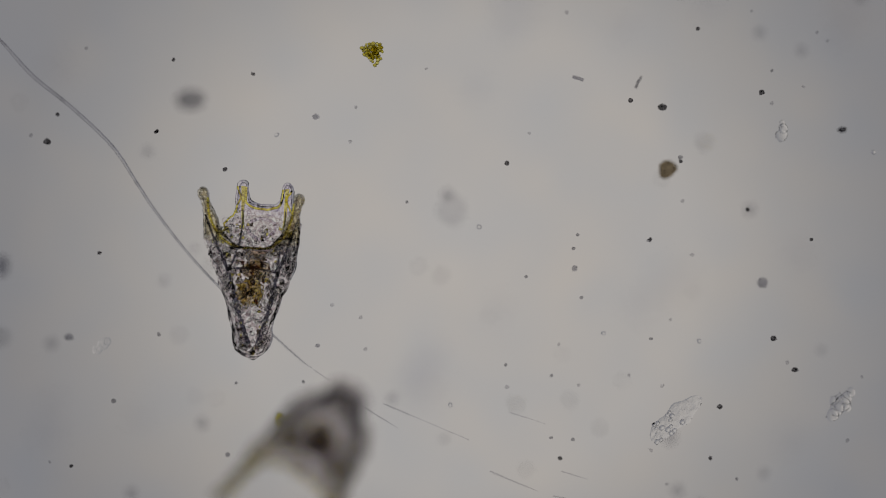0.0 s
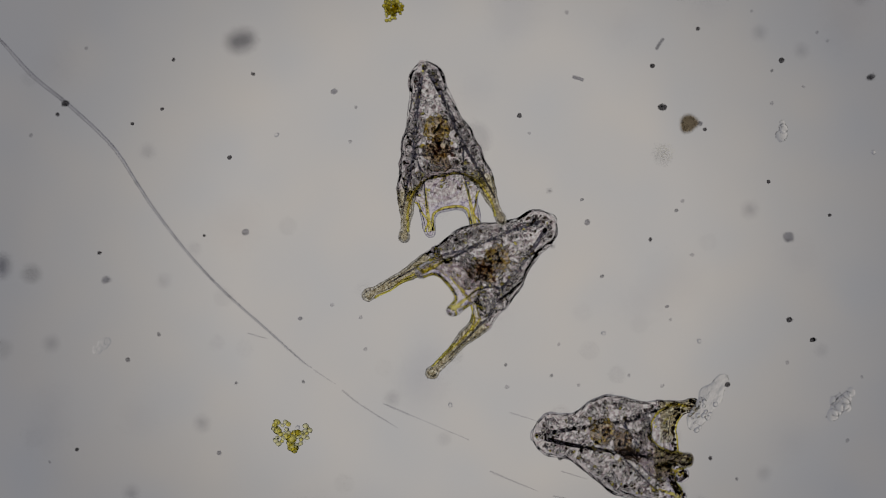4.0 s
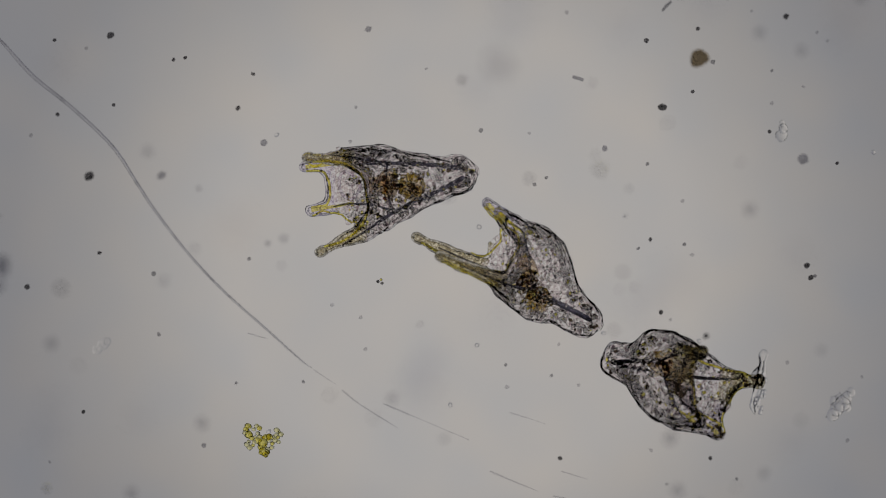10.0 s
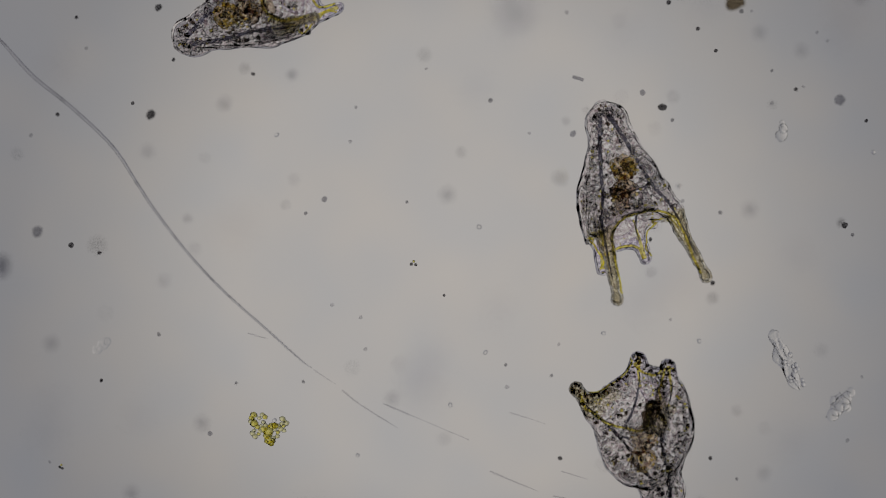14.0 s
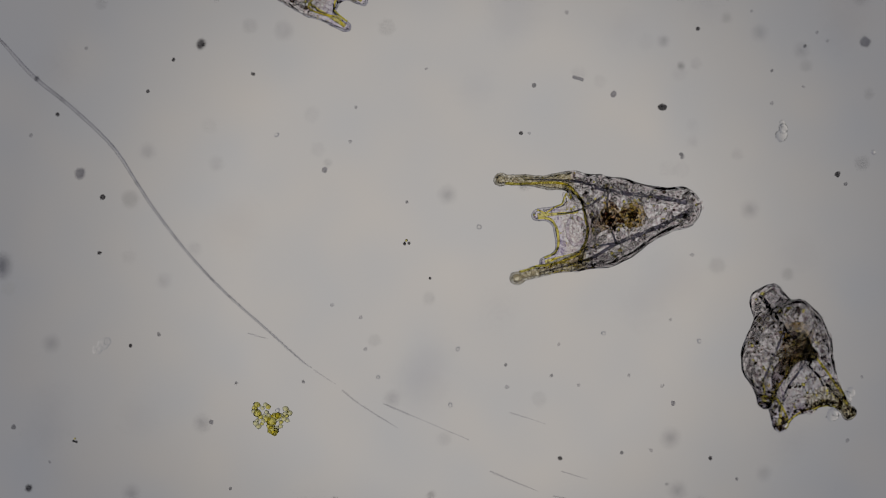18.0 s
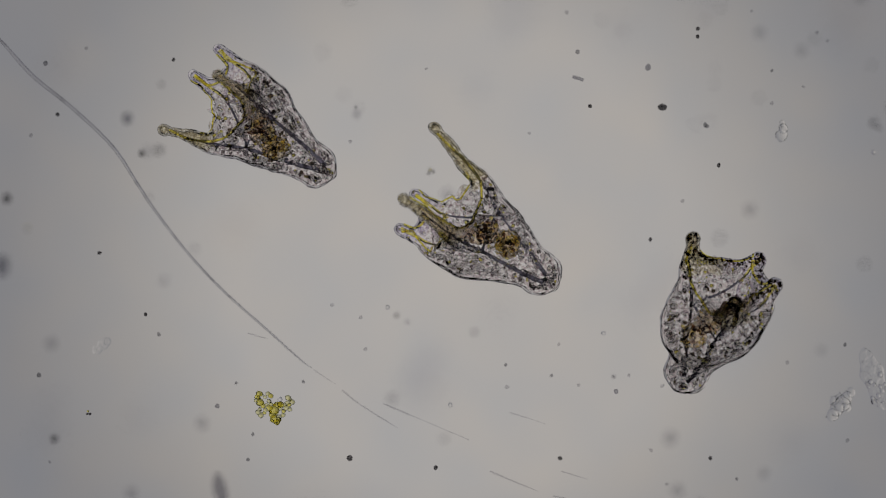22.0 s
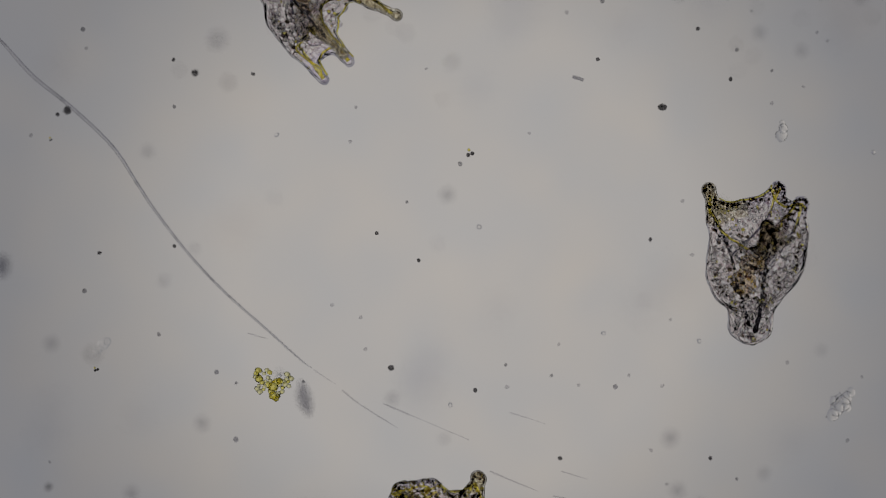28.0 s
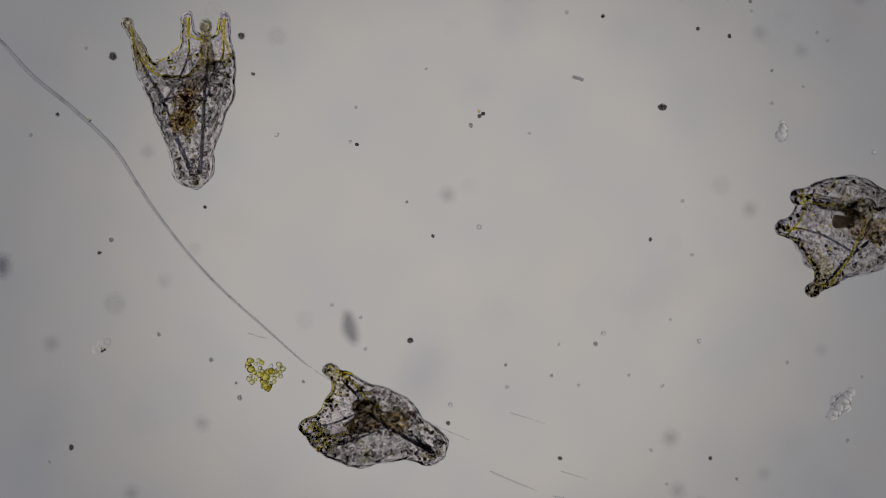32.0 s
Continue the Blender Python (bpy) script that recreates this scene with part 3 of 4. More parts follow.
def flake(label, long, across, seed, thick=3.0):
    """A crumpled clear flake: a bent sheet with an uneven edge and thickness."""
    rnd = random.Random(seed)
    bm = bmesh.new()
    n, k = 16, 12
    grid = {}
    for side in (0, 1):
        for i in range(n + 1):
            for j in range(k + 1):
                s, w = i / n * 2 - 1, j / k * 2 - 1
                half = across * math.sqrt(max(0.02, 1 - s * s)) * (0.8 + 0.35 * noise.noise(Vector((s * 2.3, seed, 0))))
                x, y = w * half, s * long * (1 + 0.06 * noise.noise(Vector((w * 3, seed + 4, 0))))
                z = 0.16 * across * noise.noise(Vector((x * 0.06, y * 0.05, seed))) * 3 + (thick if side else -thick) * (1 - 0.8 * max(abs(s), abs(w)) ** 3)
                grid[side, i, j] = bm.verts.new((x / 1000, y / 1000, z / 1000))
    for i in range(n):
        for j in range(k):
            bm.faces.new([grid[1, a, b] for a, b in ((i, j), (i, j + 1), (i + 1, j + 1), (i + 1, j))][::-1])
            bm.faces.new([grid[0, a, b] for a, b in ((i, j), (i, j + 1), (i + 1, j + 1), (i + 1, j))])
    rim = [(i, 0) for i in range(n)] + [(n, j) for j in range(k)] + [(i, k) for i in range(n, 0, -1)] + [(0, j) for j in range(k, 0, -1)]
    for a, b in zip(rim, rim[1:] + rim[:1]):
        bm.faces.new((grid[0, *a], grid[1, *a], grid[1, *b], grid[0, *b]))
    bmesh.ops.recalc_face_normals(bm, faces=bm.faces[:])
    ob = part("flake", bm, CLEAR, None, label)
    return tagged(ob, category="flake", group="clear flakes")


husk = flake("clear crumpled flake of shed skin drifting in the water", 58, 24, 5)
for k in range(16):
    bm = lump((2.4 + 2.2 * abs(math.sin(k * 1.9))) / 1000, 0.2, 2, (1, 1.2, 0.8), k)
    bmesh.ops.translate(bm, verts=bm.verts, vec=(0.016 * math.sin(k * 2.4), -0.05 + 0.0035 * k + 0.006 * math.cos(k * 3.1), 0.006))
    part("granule", bm, BEAD, husk, "clear granule stuck to the flake")


def clear_clump(label, at, lobes):
    """Clear jelly-like clump of a few lobes: (x, y, radius) in thousandths."""
    root = thing("flake", label, "flake", "clear flakes", spot(*at, SLIDE + 0.006))
    for k, (x, y, r) in enumerate(lobes):
        bm = lump(1.35 * r / 1000, 0.3, 2, (1, 1.1, 0.6), k * 2.7 + at[0])
        bmesh.ops.translate(bm, verts=bm.verts, vec=(x / 1000, y / 1000, 0))
        part("lobe", bm, GLOB, root)
    return root


clear_clump("clear crumpled clump lying on the slide", (1489, 715), ((-16, -20, 8), (-8, -9, 9), (1, 0, 10), (9, 10, 8), (17, 21, 6), (-13, 6, 6), (-4, 12, 5), (10, -7, 6)))
clear_clump("small clear two-lobed clump lying on the slide", (1384, 234), ((-1, -6, 8), (2, 6, 6), (0, 15, 4)))
haze = flake("very faint crumb of clear matter on the slide", 20, 12, 21, 1.5)
haze.matrix_basis = Matrix.Translation(spot(180, 612, SLIDE + 0.01)) @ Matrix.Rotation(radians(-50), 4, "Z")

# dust on the underside of the slide and on the condenser lens, far out of focus
dust_rnd = random.Random(77)
for k in range(40):
    deep = k % 2
    bm = lump(dust_rnd.uniform(0.025, 0.06) if deep else dust_rnd.uniform(0.006, 0.013), 0.3, 2, (1, 1, 0.4), dust_rnd.random() * 20)
    ob = part("dust", bm, FAINT if deep else PALE, None, "blurred speck of dust on the condenser lens" if deep else "blurred speck of dust under the slide")
    tagged(ob, category="dust", group="dust")
    ob.location = spot(dust_rnd.uniform(-40, 1610), dust_rnd.uniform(-40, 920), -3.15 if deep else SLIDE - 1.005)


def motions():
    swim(larvae[0], [
        (0, 451, 483, 0, 21, -12), (0.5, 440, 409, -21, 21, -14), (1, 457, 333, -42, 23, -16),
        (1.5, 500, 274, -63, 22, -19), (2, 556, 228, -84, 22, -18), (2.5, 627, 203, -106, 21, -19),
        (3, 698, 204, -129, 23, -19), (3.5, 748, 234, -155, 20, -11), (4, 776, 261, -170, 12, 0),
        (4.5, 793, 287, -171, 4, 3), (6.5, 792, 246, 175, 8, 8), (7, 788, 219, 174, 11, 8),
        (7.5, 787, 208, 171, 12, 4), (8, 794, 212, 166, 13, 0), (8.5, 795, 239, 156, 15, -7),
        (9, 784, 270, 142, 14, -12), (9.5, 751, 300, 121, 17, -15), (10, 694, 327, 102, 16, -16),
        (10.5, 623, 335, 93, 21, -24), (11, 554, 332, 77, 16, -22), (11.5, 494, 316, 55, 20, -30),
        (12, 435, 273, 37, 17, -33), (12.5, 393, 211, 13, 25, -29), (13, 380, 158, -11, 32, -26),
        (13.5, 392, 91, -37, 43, -24), (14, 438, 21, -61, 33, -23), (14.5, 503, -6, -84, 32, -19),
        (15, 570, -24, -102, 32, -20), (15.5, 583, -23, -108, 37, -22), (17.5, 496, -82, -98, 14, -46), (18, 514, -82, -108, 13, -48), (18.5, 554, -70, -123, 12, -50), (19, 597, -37, -141, 12, -49), (19.5, 641, 22, -167, 14, -51),
        (20, 650, 88, 170, 14, -49), (20.5, 633, 150, 146, 10, -52), (21, 591, 203, 119, 13, -50),
        (21.5, 532, 227, 93, 15, -53), (22, 467, 229, 63, 23, -42), (22.5, 401, 191, 38, 24, -37),
        (23, 357, 133, 11, 12, -36), (23.5, 301, 62, -4, 14, -36), (24, 312, 103, -5, 16, -37),
        (24.5, 304, 140, 0, 18, -38), (25, 300, 143, -4, 20, -39), (25.5, 301, 112, -24, 22, -40),
        (26.5, 364, -67, -76, 22, -44), (27.5, 496, -50, -121, 18, -47), (28, 529, -15, -129, 13, -49),
        (28.5, 578, 32, -155, 10, -49), (29, 613, 91, 177, 11, -49), (29.5, 607, 160, 150, 10, -50),
        (30, 571, 218, 122, 11, -52), (30.5, 506, 252, 94, 11, -52), (31, 431, 251, 62, 20, -41),
        (31.5, 375, 223, 33, 19, -39), (32, 336, 181, 10, 17, -37)])
    swim(larvae[1], [
        (0, 560, 791, 148, 42, 179), (0.5, 606, 720, 146, 47, -175), (1, 643, 677, 147, 45, 168),
        (1.5, 688, 628, 145, 43, 167), (2, 723, 575, 145, 43, 169), (2.5, 759, 528, 142, 39, 171),
        (3, 784, 492, 138, 38, -184), (3.5, 823, 468, 129, 28, -174), (4, 848, 480, 127, 13, -169),
        (4.5, 871, 491, 123, 7, -162), (6.5, 939, 512, 116, 0, -146), (7, 953, 512, 116, 0, -143),
        (7.5, 956, 509, 115, 6, -135), (8, 959, 506, 112, 5, -131), (8.5, 954, 507, 106, 10, -124),
        (9, 942, 495, 97, 10, -113), (9.5, 934, 493, 83, 16, -105), (10, 925, 487, 65, 17, -94),
        (10.5, 911, 482, 42, 19, -79), (11, 883, 456, 12, 19, -69), (11.5, 877, 423, -18, 19, -63),
        (12, 896, 369, -50, 19, -51), (12.5, 938, 327, -82, 16, -45), (13, 1002, 309, -110, 15, -38),
        (13.5, 1059, 321, -138, 11, -29), (14, 1106, 349, -162, 8, -26), (14.5, 1124, 373, 177, 2, -27),
        (15, 1137, 322, 173, 7, -23), (15.5, 1143, 265, 174, 15, -22), (17.5, 1121, 345, 118, 14, 0),
        (18, 1070, 390, 97, 9, 13), (18.5, 1030, 411, 82, 4, 25), (19, 1038, 430, 74, 9, 30),
        (19.5, 1085, 438, 75, 14, 30), (20, 1085, 443, 76, 14, 29), (20.5, 1051, 445, 74, 13, 30),
        (21, 997, 445, 68, 14, 32), (21.5, 922, 436, 58, 17, 36), (22, 849, 410, 48, 21, 44),
        (22.5, 776, 374, 37, 23, 48), (23, 710, 324, 25, 21, 55), (23.5, 658, 262, 10, 25, 65),
        (24, 613, 194, 0, 23, 70), (24.5, 571, 109, 2, 22, 71), (25, 543, 27, -5, 20, 72),
        (25.5, 533, -53, -11, 20, 72), (26.5, 502, -259, -20, 20, 72), (32, 433, -419, -40, 20, 72)], [(0, 1.5), (1, 1.0), (2, 0.48), (3, 0.12), (3.6, 0), (32, 0)])
    swim(larvae[2], [
        (0, 929, 1191, 30, 2, -118), (1, 932, 1071, 14, 2, -116), (2, 938, 949, -5, 2, -113),
        (2.5, 953, 889, -24, 9, -102), (3, 982, 841, -45, 15, -85), (3.5, 1033, 802, -69, 3, -73),
        (4, 1082, 788, -89, 6, -58), (4.5, 1145, 795, -110, 6, -60), (5.1, 1168, 857, -152, 16, -55),
        (5.8, 1170, 927, -208, 30, -48), (6.5, 1158, 954, -270, 42, -38), (7, 1117, 945, 24, 44, -27),
        (7.5, 1101, 901, 25, 34, -52), (8, 1073, 845, 5, 22, -59), (8.5, 1069, 781, -17, 21, -66),
        (9, 1081, 714, -41, 18, -85), (9.5, 1111, 677, -67, 28, -90), (10, 1175, 668, -92, 39, -106),
        (10.5, 1228, 680, -126, 40, -98), (11, 1267, 706, -161, 42, -83), (11.5, 1274, 732, 160, 49, -54),
        (12, 1271, 782, 123, 50, -50), (12.5, 1257, 806, 103, 45, -62), (13, 1222, 809, 76, 43, -63),
        (13.5, 1188, 809, 52, 47, -58), (14, 1150, 784, 28, 38, -55), (14.5, 1131, 728, 0, 34, -48),
        (15, 1120, 677, -19, 32, -51), (15.5, 1146, 644, -42, 25, -43), (17.5, 1350, 586, -118, 37, -98),
        (18, 1388, 613, -144, 46, -91), (18.5, 1412, 647, -169, 47, -93), (19, 1422, 676, 159, 54, -83),
        (19.5, 1401, 708, 125, 54, -67), (20, 1370, 724, 92, 46, -59), (20.5, 1328, 722, 61, 42, -52),
        (21, 1283, 691, 32, 38, -46), (21.5, 1256, 637, 6, 33, -47), (22, 1256, 582, -14, 39, -57),
        (22.5, 1282, 526, -37, 41, -63), (23, 1317, 477, -56, 41, -76), (23.5, 1365, 457, -82, 46, -75),
        (24, 1410, 446, -104, 48, -81), (24.5, 1452, 454, -132, 54, -72), (25, 1485, 480, -170, 57, -62),
        (25.5, 1502, 516, 155, 54, -62), (27.5, 1366, 535, 30, 41, -48), (28, 1338, 479, 7, 31, -59),
        (28.5, 1337, 412, -21, 35, -53), (29, 1357, 341, -45, 33, -62), (29.5, 1410, 301, -74, 37, -72),
        (30, 1460, 280, -100, 48, -86), (30.5, 1518, 289, -135, 53, -75), (31, 1550, 327, -175, 61, -63),
        (31.5, 1552, 368, 148, 56, -55), (32, 1526, 395, 115, 53, -56)])
    swim(larvae[3], [
        (0, 862, 1502, 15, 44, 150), (24, 852, 1112, 15, 44, 150), (25.5, 842, 1012, 15, 44, 150),
        (27.5, 802, 998, 3, -8, 150), (28, 782, 977, 6, -5, 154), (28.5, 784, 973, 13, 22, 158),
        (29, 765, 906, 12, 48, 158), (29.5, 757, 878, 17, 49, 150), (30, 776, 853, 25, 48, 140),
        (30.5, 795, 847, 36, 44, 126), (31, 784, 823, 43, 36, 110), (31.5, 738, 796, 49, 33, 94),
        (32, 681, 765, 55, 32, 82)])
    drift(mote('dark', 5), 0, (0, 897, 289), (1, 914, 266), (2, 936, 238), (2.5, 941, 225), (3, 938, 216), (4.5, 908, 201), (32, 455, -131))
    drift(mote('dark', 5), 0, (0, 1116, 178), (2, 1146, 143), (3, 1156, 128), (4.5, 1153, 113), (8, 1136, 100), (10, 1144, 72), (12.5, 1171, 22), (13.5, 1179, 11), (32, 1363, -269))
    drift(mote('grey', 7), 0.08, (0, 444, 471), (2, 438, 439), (3, 439, 427), (4.5, 433, 400), (6.5, 442, 348), (8, 449, 314), (9.5, 460, 269), (10.5, 475, 237), (32, 701, -438))
    drift(mote('dark', 10), 0.2, (0, 0, 597), (7.5, 111, 386), (9.5, 147, 327), (10.5, 170, 297), (13, 242, 231), (14, 267, 203), (15.5, 296, 156), (17.5, 344, 93), (32, 675, -347))
    drift(mote('grey', 9), 0.24, (0, 122, 597), (0.5, 127, 584), (2, 158, 549), (3.5, 181, 510), (7.5, 239, 390), (9.5, 275, 327), (32, 789, -400))
    drift(mote('dark', 4), 0, (0, 276, 234), (1, 278, 221), (4.5, 289, 187), (6.5, 302, 156), (8, 317, 137), (9.5, 324, 114), (10.5, 333, 91), (32, 528, -339))
    drift(mote('dark', 6), 0.04, (0, 1369, 599), (2.5, 1398, 580), (3.5, 1397, 573), (4, 1397, 566), (4.5, 1401, 553), (6.5, 1395, 524), (7.5, 1399, 508), (10, 1428, 470), (11, 1442, 439), (11.5, 1450, 430), (13, 1482, 413), (14, 1495, 399), (14.5, 1496, 389), (15.5, 1484, 372), (17.5, 1475, 325), (18.5, 1494, 293), (32, 1747, -20))
    drift(mote('dark', 5), 0, (0, 398, 300), (3, 407, 282), (4.5, 406, 276), (6.5, 410, 250), (8.5, 423, 222), (9.5, 421, 202), (32, 450, -246))
    drift(mote('dark', 4), 0, (0, 278, 232), (4.5, 230, 217), (7.5, 211, 199), (10, 201, 186), (11.5, 207, 183), (14, 235, 183), (15.5, 236, 179), (17.5, 259, 162), (19, 265, 162), (32, 327, 107))
    drift(mote('dark', 3), 0, (0, 370, 450), (2.5, 361, 427), (4.5, 361, 413), (8, 348, 362), (32, 377, 18))
    drift(mote('dark', 4), 0, (0, 1323, 371), (2, 1352, 345), (3, 1360, 335), (4.5, 1360, 315), (7.5, 1348, 278), (9, 1356, 255), (11, 1371, 210), (12.5, 1397, 181), (13.5, 1408, 165), (32, 1462, -71))
    drift(mote('dark', 4), 0, (0, 1436, 424), (2, 1463, 400), (3, 1468, 391), (4, 1468, 381), (7, 1465, 337), (9.5, 1477, 300), (11.5, 1499, 254), (13, 1524, 229), (14, 1533, 214), (32, 1544, -29))
    drift(mote('dark', 6), 0.03, (0, 1406, 655), (1.5, 1434, 635), (2.5, 1443, 623), (4.5, 1435, 593), (6.5, 1427, 550), (10, 1435, 492), (11, 1447, 461), (12, 1464, 444), (32, 1751, -34))
    drift(mote('dark', 6), 0.03, (0, 1348, 164), (1.5, 1370, 136), (2.5, 1379, 124), (4, 1383, 107), (7.5, 1379, 66), (9.5, 1389, 38), (32, 1545, -396))
    drift(mote('grey', 7), 0.08, (0, 559, 207), (4.5, 596, 158), (8, 631, 114), (11, 666, 25), (12.5, 692, 5), (32, 1013, -313))
    drift(mote('dark', 4), 0, (0, 126, 825), (2, 120, 818), (4.5, 138, 789), (6.5, 138, 764), (8, 138, 752), (12, 165, 701), (15.5, 194, 652), (18.5, 237, 605), (20.5, 250, 580), (23, 262, 537), (24.5, 270, 502), (25.5, 282, 479), (27.5, 306, 442), (29.5, 316, 418), (32, 363, 367))
    drift(mote('grey', 5), 0.05, (0, 403, 805), (1, 401, 804), (2.5, 390, 807), (4, 388, 802), (7, 364, 799), (8.5, 358, 795), (13.5, 372, 770), (15.5, 371, 760), (23, 387, 709), (25, 389, 686), (27.5, 384, 662), (30, 382, 649), (32, 374, 637))
    drift(mote('dark', 6), 0.03, (0, 1274, 720), (1.5, 1304, 706), (2.5, 1310, 699), (3.5, 1298, 689), (4.5, 1277, 672), (6.5, 1250, 638), (7.5, 1247, 619), (8.5, 1252, 607), (9, 1250, 605), (32, 1276, 327))
    drift(mote('grey', 11), 0.2, (0, 1349, 501), (1, 1375, 477), (2, 1391, 458), (3, 1396, 440), (4.5, 1395, 409), (7.5, 1405, 340), (9.5, 1417, 296), (11, 1434, 251), (12, 1455, 222), (13, 1473, 199), (14.5, 1490, 167), (15.5, 1494, 147), (17.5, 1524, 93), (18, 1531, 75), (32, 1698, -293))
    drift(mote('dark', 4), 0, (0, 34, 182), (8.5, 94, 96), (13.5, 130, 34), (32, 276, -110))
    drift(mote('dark', 6), 0.05, (0, -88, 695), (9.5, 44, 517), (13.5, 120, 443), (15.5, 139, 406), (17.5, 175, 360), (20.5, 215, 303), (32, 490, 65))
    drift(mote('grey', 5), 0.05, (0, 562, 612), (1, 562, 597), (2, 551, 589), (2.5, 549, 582), (3, 554, 574), (3.5, 547, 568), (4.5, 514, 559), (7, 473, 505), (7.5, 468, 496), (8.5, 466, 472), (32, 590, -176))
    drift(mote('olive', 5), 0, (0, 913, 715), (8, 721, 542), (8.5, 695, 528), (9, 675, 514), (9.5, 668, 505), (10, 673, 499), (11, 699, 485), (11.5, 706, 481), (12.5, 712, 482), (14, 732, 467), (14.5, 730, 460), (15.5, 717, 450), (17.5, 712, 441), (18.5, 729, 415), (19, 730, 402), (19.5, 722, 390), (20, 719, 374), (20.5, 729, 355), (21, 749, 337), (32, 852, -21))
    drift(mote('dark', 8), 0.1, (0, 83, 251), (1, 87, 232), (4.5, 121, 175), (10, 195, 63), (11.5, 224, 37), (13, 262, 22), (14, 280, 14), (32, 669, -134))
    drift(mote('dark', 4), 0, (0, 1205, 286), (2, 1236, 255), (3.5, 1249, 237), (4.5, 1245, 222), (6.5, 1231, 208), (7.5, 1220, 199), (9, 1224, 180), (11, 1233, 142), (13, 1263, 104), (14, 1267, 90), (14.5, 1268, 78), (32, 1362, -217))
    drift(mote('dark', 4), 0, (0, 1171, 316), (20, 1210, 93), (23, 1240, 51), (32, 1303, -154))
    drift(mote('grey', 11), 0.22, (0, -204, 742), (14, 66, 410), (15.5, 87, 372), (18.5, 151, 294), (20.5, 187, 245), (32, 475, -23))
    drift(mote('grey', 6), 0.08, (0, 317, 593), (12.1, 539, 386), (13, 559, 370), (14, 574, 353), (15.5, 583, 325), (17.5, 570, 309), (19, 593, 277), (20, 603, 250), (32, 764, -40))
    drift(mote('dark', 5), 0, (0, 1061, 758), (10, 1170, 553), (10.5, 1168, 533), (11, 1170, 522), (11.5, 1178, 516), (12, 1192, 512), (13, 1232, 510), (13.5, 1246, 505), (32, 1880, 410))
    drift(mote('ring', 5), 0, (0, 514, 452), (9, 805, 609), (10, 844, 611), (10.5, 860, 622), (11, 870, 644), (11.5, 877, 657), (12, 880, 655), (13, 877, 635), (13.5, 872, 627), (14, 859, 624), (14.5, 841, 624), (15.5, 812, 634), (17.5, 818, 626), (18, 810, 618), (18.5, 800, 612), (20, 750, 611), (20.5, 735, 602), (21, 714, 589), (21.5, 697, 570), (22, 686, 544), (32, 366, 207))
    drift(mote('dark', 5), 0, (0, 931, 831), (18.5, 1225, 368), (19, 1239, 355), (19.5, 1246, 343), (21.5, 1268, 293), (22.5, 1274, 292), (23, 1272, 277), (23.5, 1268, 255), (24, 1268, 240), (25.5, 1277, 214), (27.5, 1288, 152), (28, 1293, 140), (29, 1297, 126), (30, 1287, 104), (30.5, 1287, 97), (32, 1291, 64))
    drift(mote('grey', 7), 0.08, (0, 781, 488), (14, 1014, 237), (14.5, 1018, 232), (15.5, 1029, 231), (17.5, 1072, 175), (18, 1086, 167), (18.5, 1097, 160), (20, 1110, 145), (21, 1127, 129), (22.5, 1153, 115), (32, 1238, -93))
    drift(mote('olive', 4), 0, (0, 10, 973), (13, 107, 835), (15.5, 116, 808), (21.5, 155, 738), (24.5, 163, 694), (27.5, 168, 658), (30, 179, 636), (32, 182, 619))
    drift(mote('dark', 3), 0, (0, 633, 702), (12, 764, 548), (13.5, 785, 530), (14, 786, 523), (14.5, 781, 517), (15.5, 756, 511), (17.5, 756, 505), (18.5, 766, 474), (19, 761, 460), (19.5, 749, 449), (20, 743, 435), (20.5, 750, 416), (21, 767, 397), (32, 799, 47))
    drift(mote('olive', 6), 0, (0, 1249, 252), (22.5, 858, 334), (23, 846, 348), (23.5, 834, 353), (24, 825, 349), (25, 823, 332), (27.5, 830, 279), (29.5, 835, 247), (32, 850, 201))
    drift(mote('dark', 6), 0.04, (0, 493, 1228), (19, 599, 868), (20, 603, 854), (22.5, 625, 798), (25.5, 672, 709), (27.5, 688, 655), (29, 700, 648), (31, 714, 614), (32, 726, 603))
    drift(mote('dark', 8), 0.14, (0, -451, 973), (24.5, 56, 278), (27.5, 109, 207), (32, 200, 100))
    drift(mote('dark', 4), 0, (0, 374, 470), (18, 922, 236), (18.5, 949, 217), (19, 966, 213), (19.5, 972, 215), (20, 983, 210), (21, 1019, 191), (22, 1044, 188), (22.5, 1048, 185), (24, 1048, 170), (25.5, 1055, 152), (29.5, 1059, 74), (32, 1067, 29))
    drift(mote('dark', 7), 0.08, (0, -67, 686), (28.5, 352, 119), (30.5, 388, 80), (32, 427, 64))
    drift(mote('dark', 4), 0, (0, 485, 827), (24, 721, 535), (25.5, 732, 511), (27.5, 740, 467), (29.5, 746, 452), (32, 766, 418))
    drift(mote('dark', 5), 0.02, (0, 750, 1108), (20.5, 764, 851), (22, 771, 828), (24, 793, 791), (25.5, 819, 756), (27.5, 842, 697), (28, 841, 691), (28.5, 839, 692), (29.5, 836, 706), (31, 803, 718), (31.5, 801, 732), (32, 793, 749))
    drift(mote('grey', 6), 0.05, (0, 369, 1412), (24, 410, 865), (25.5, 420, 825), (27.5, 416, 786), (30, 429, 745), (32, 424, 704))
    drift(mote('dark', 4), 0, (0, 1456, 1199), (27.5, 683, 424), (29, 636, 387), (29.5, 627, 368), (30.5, 640, 327), (31, 641, 305), (32, 632, 256))
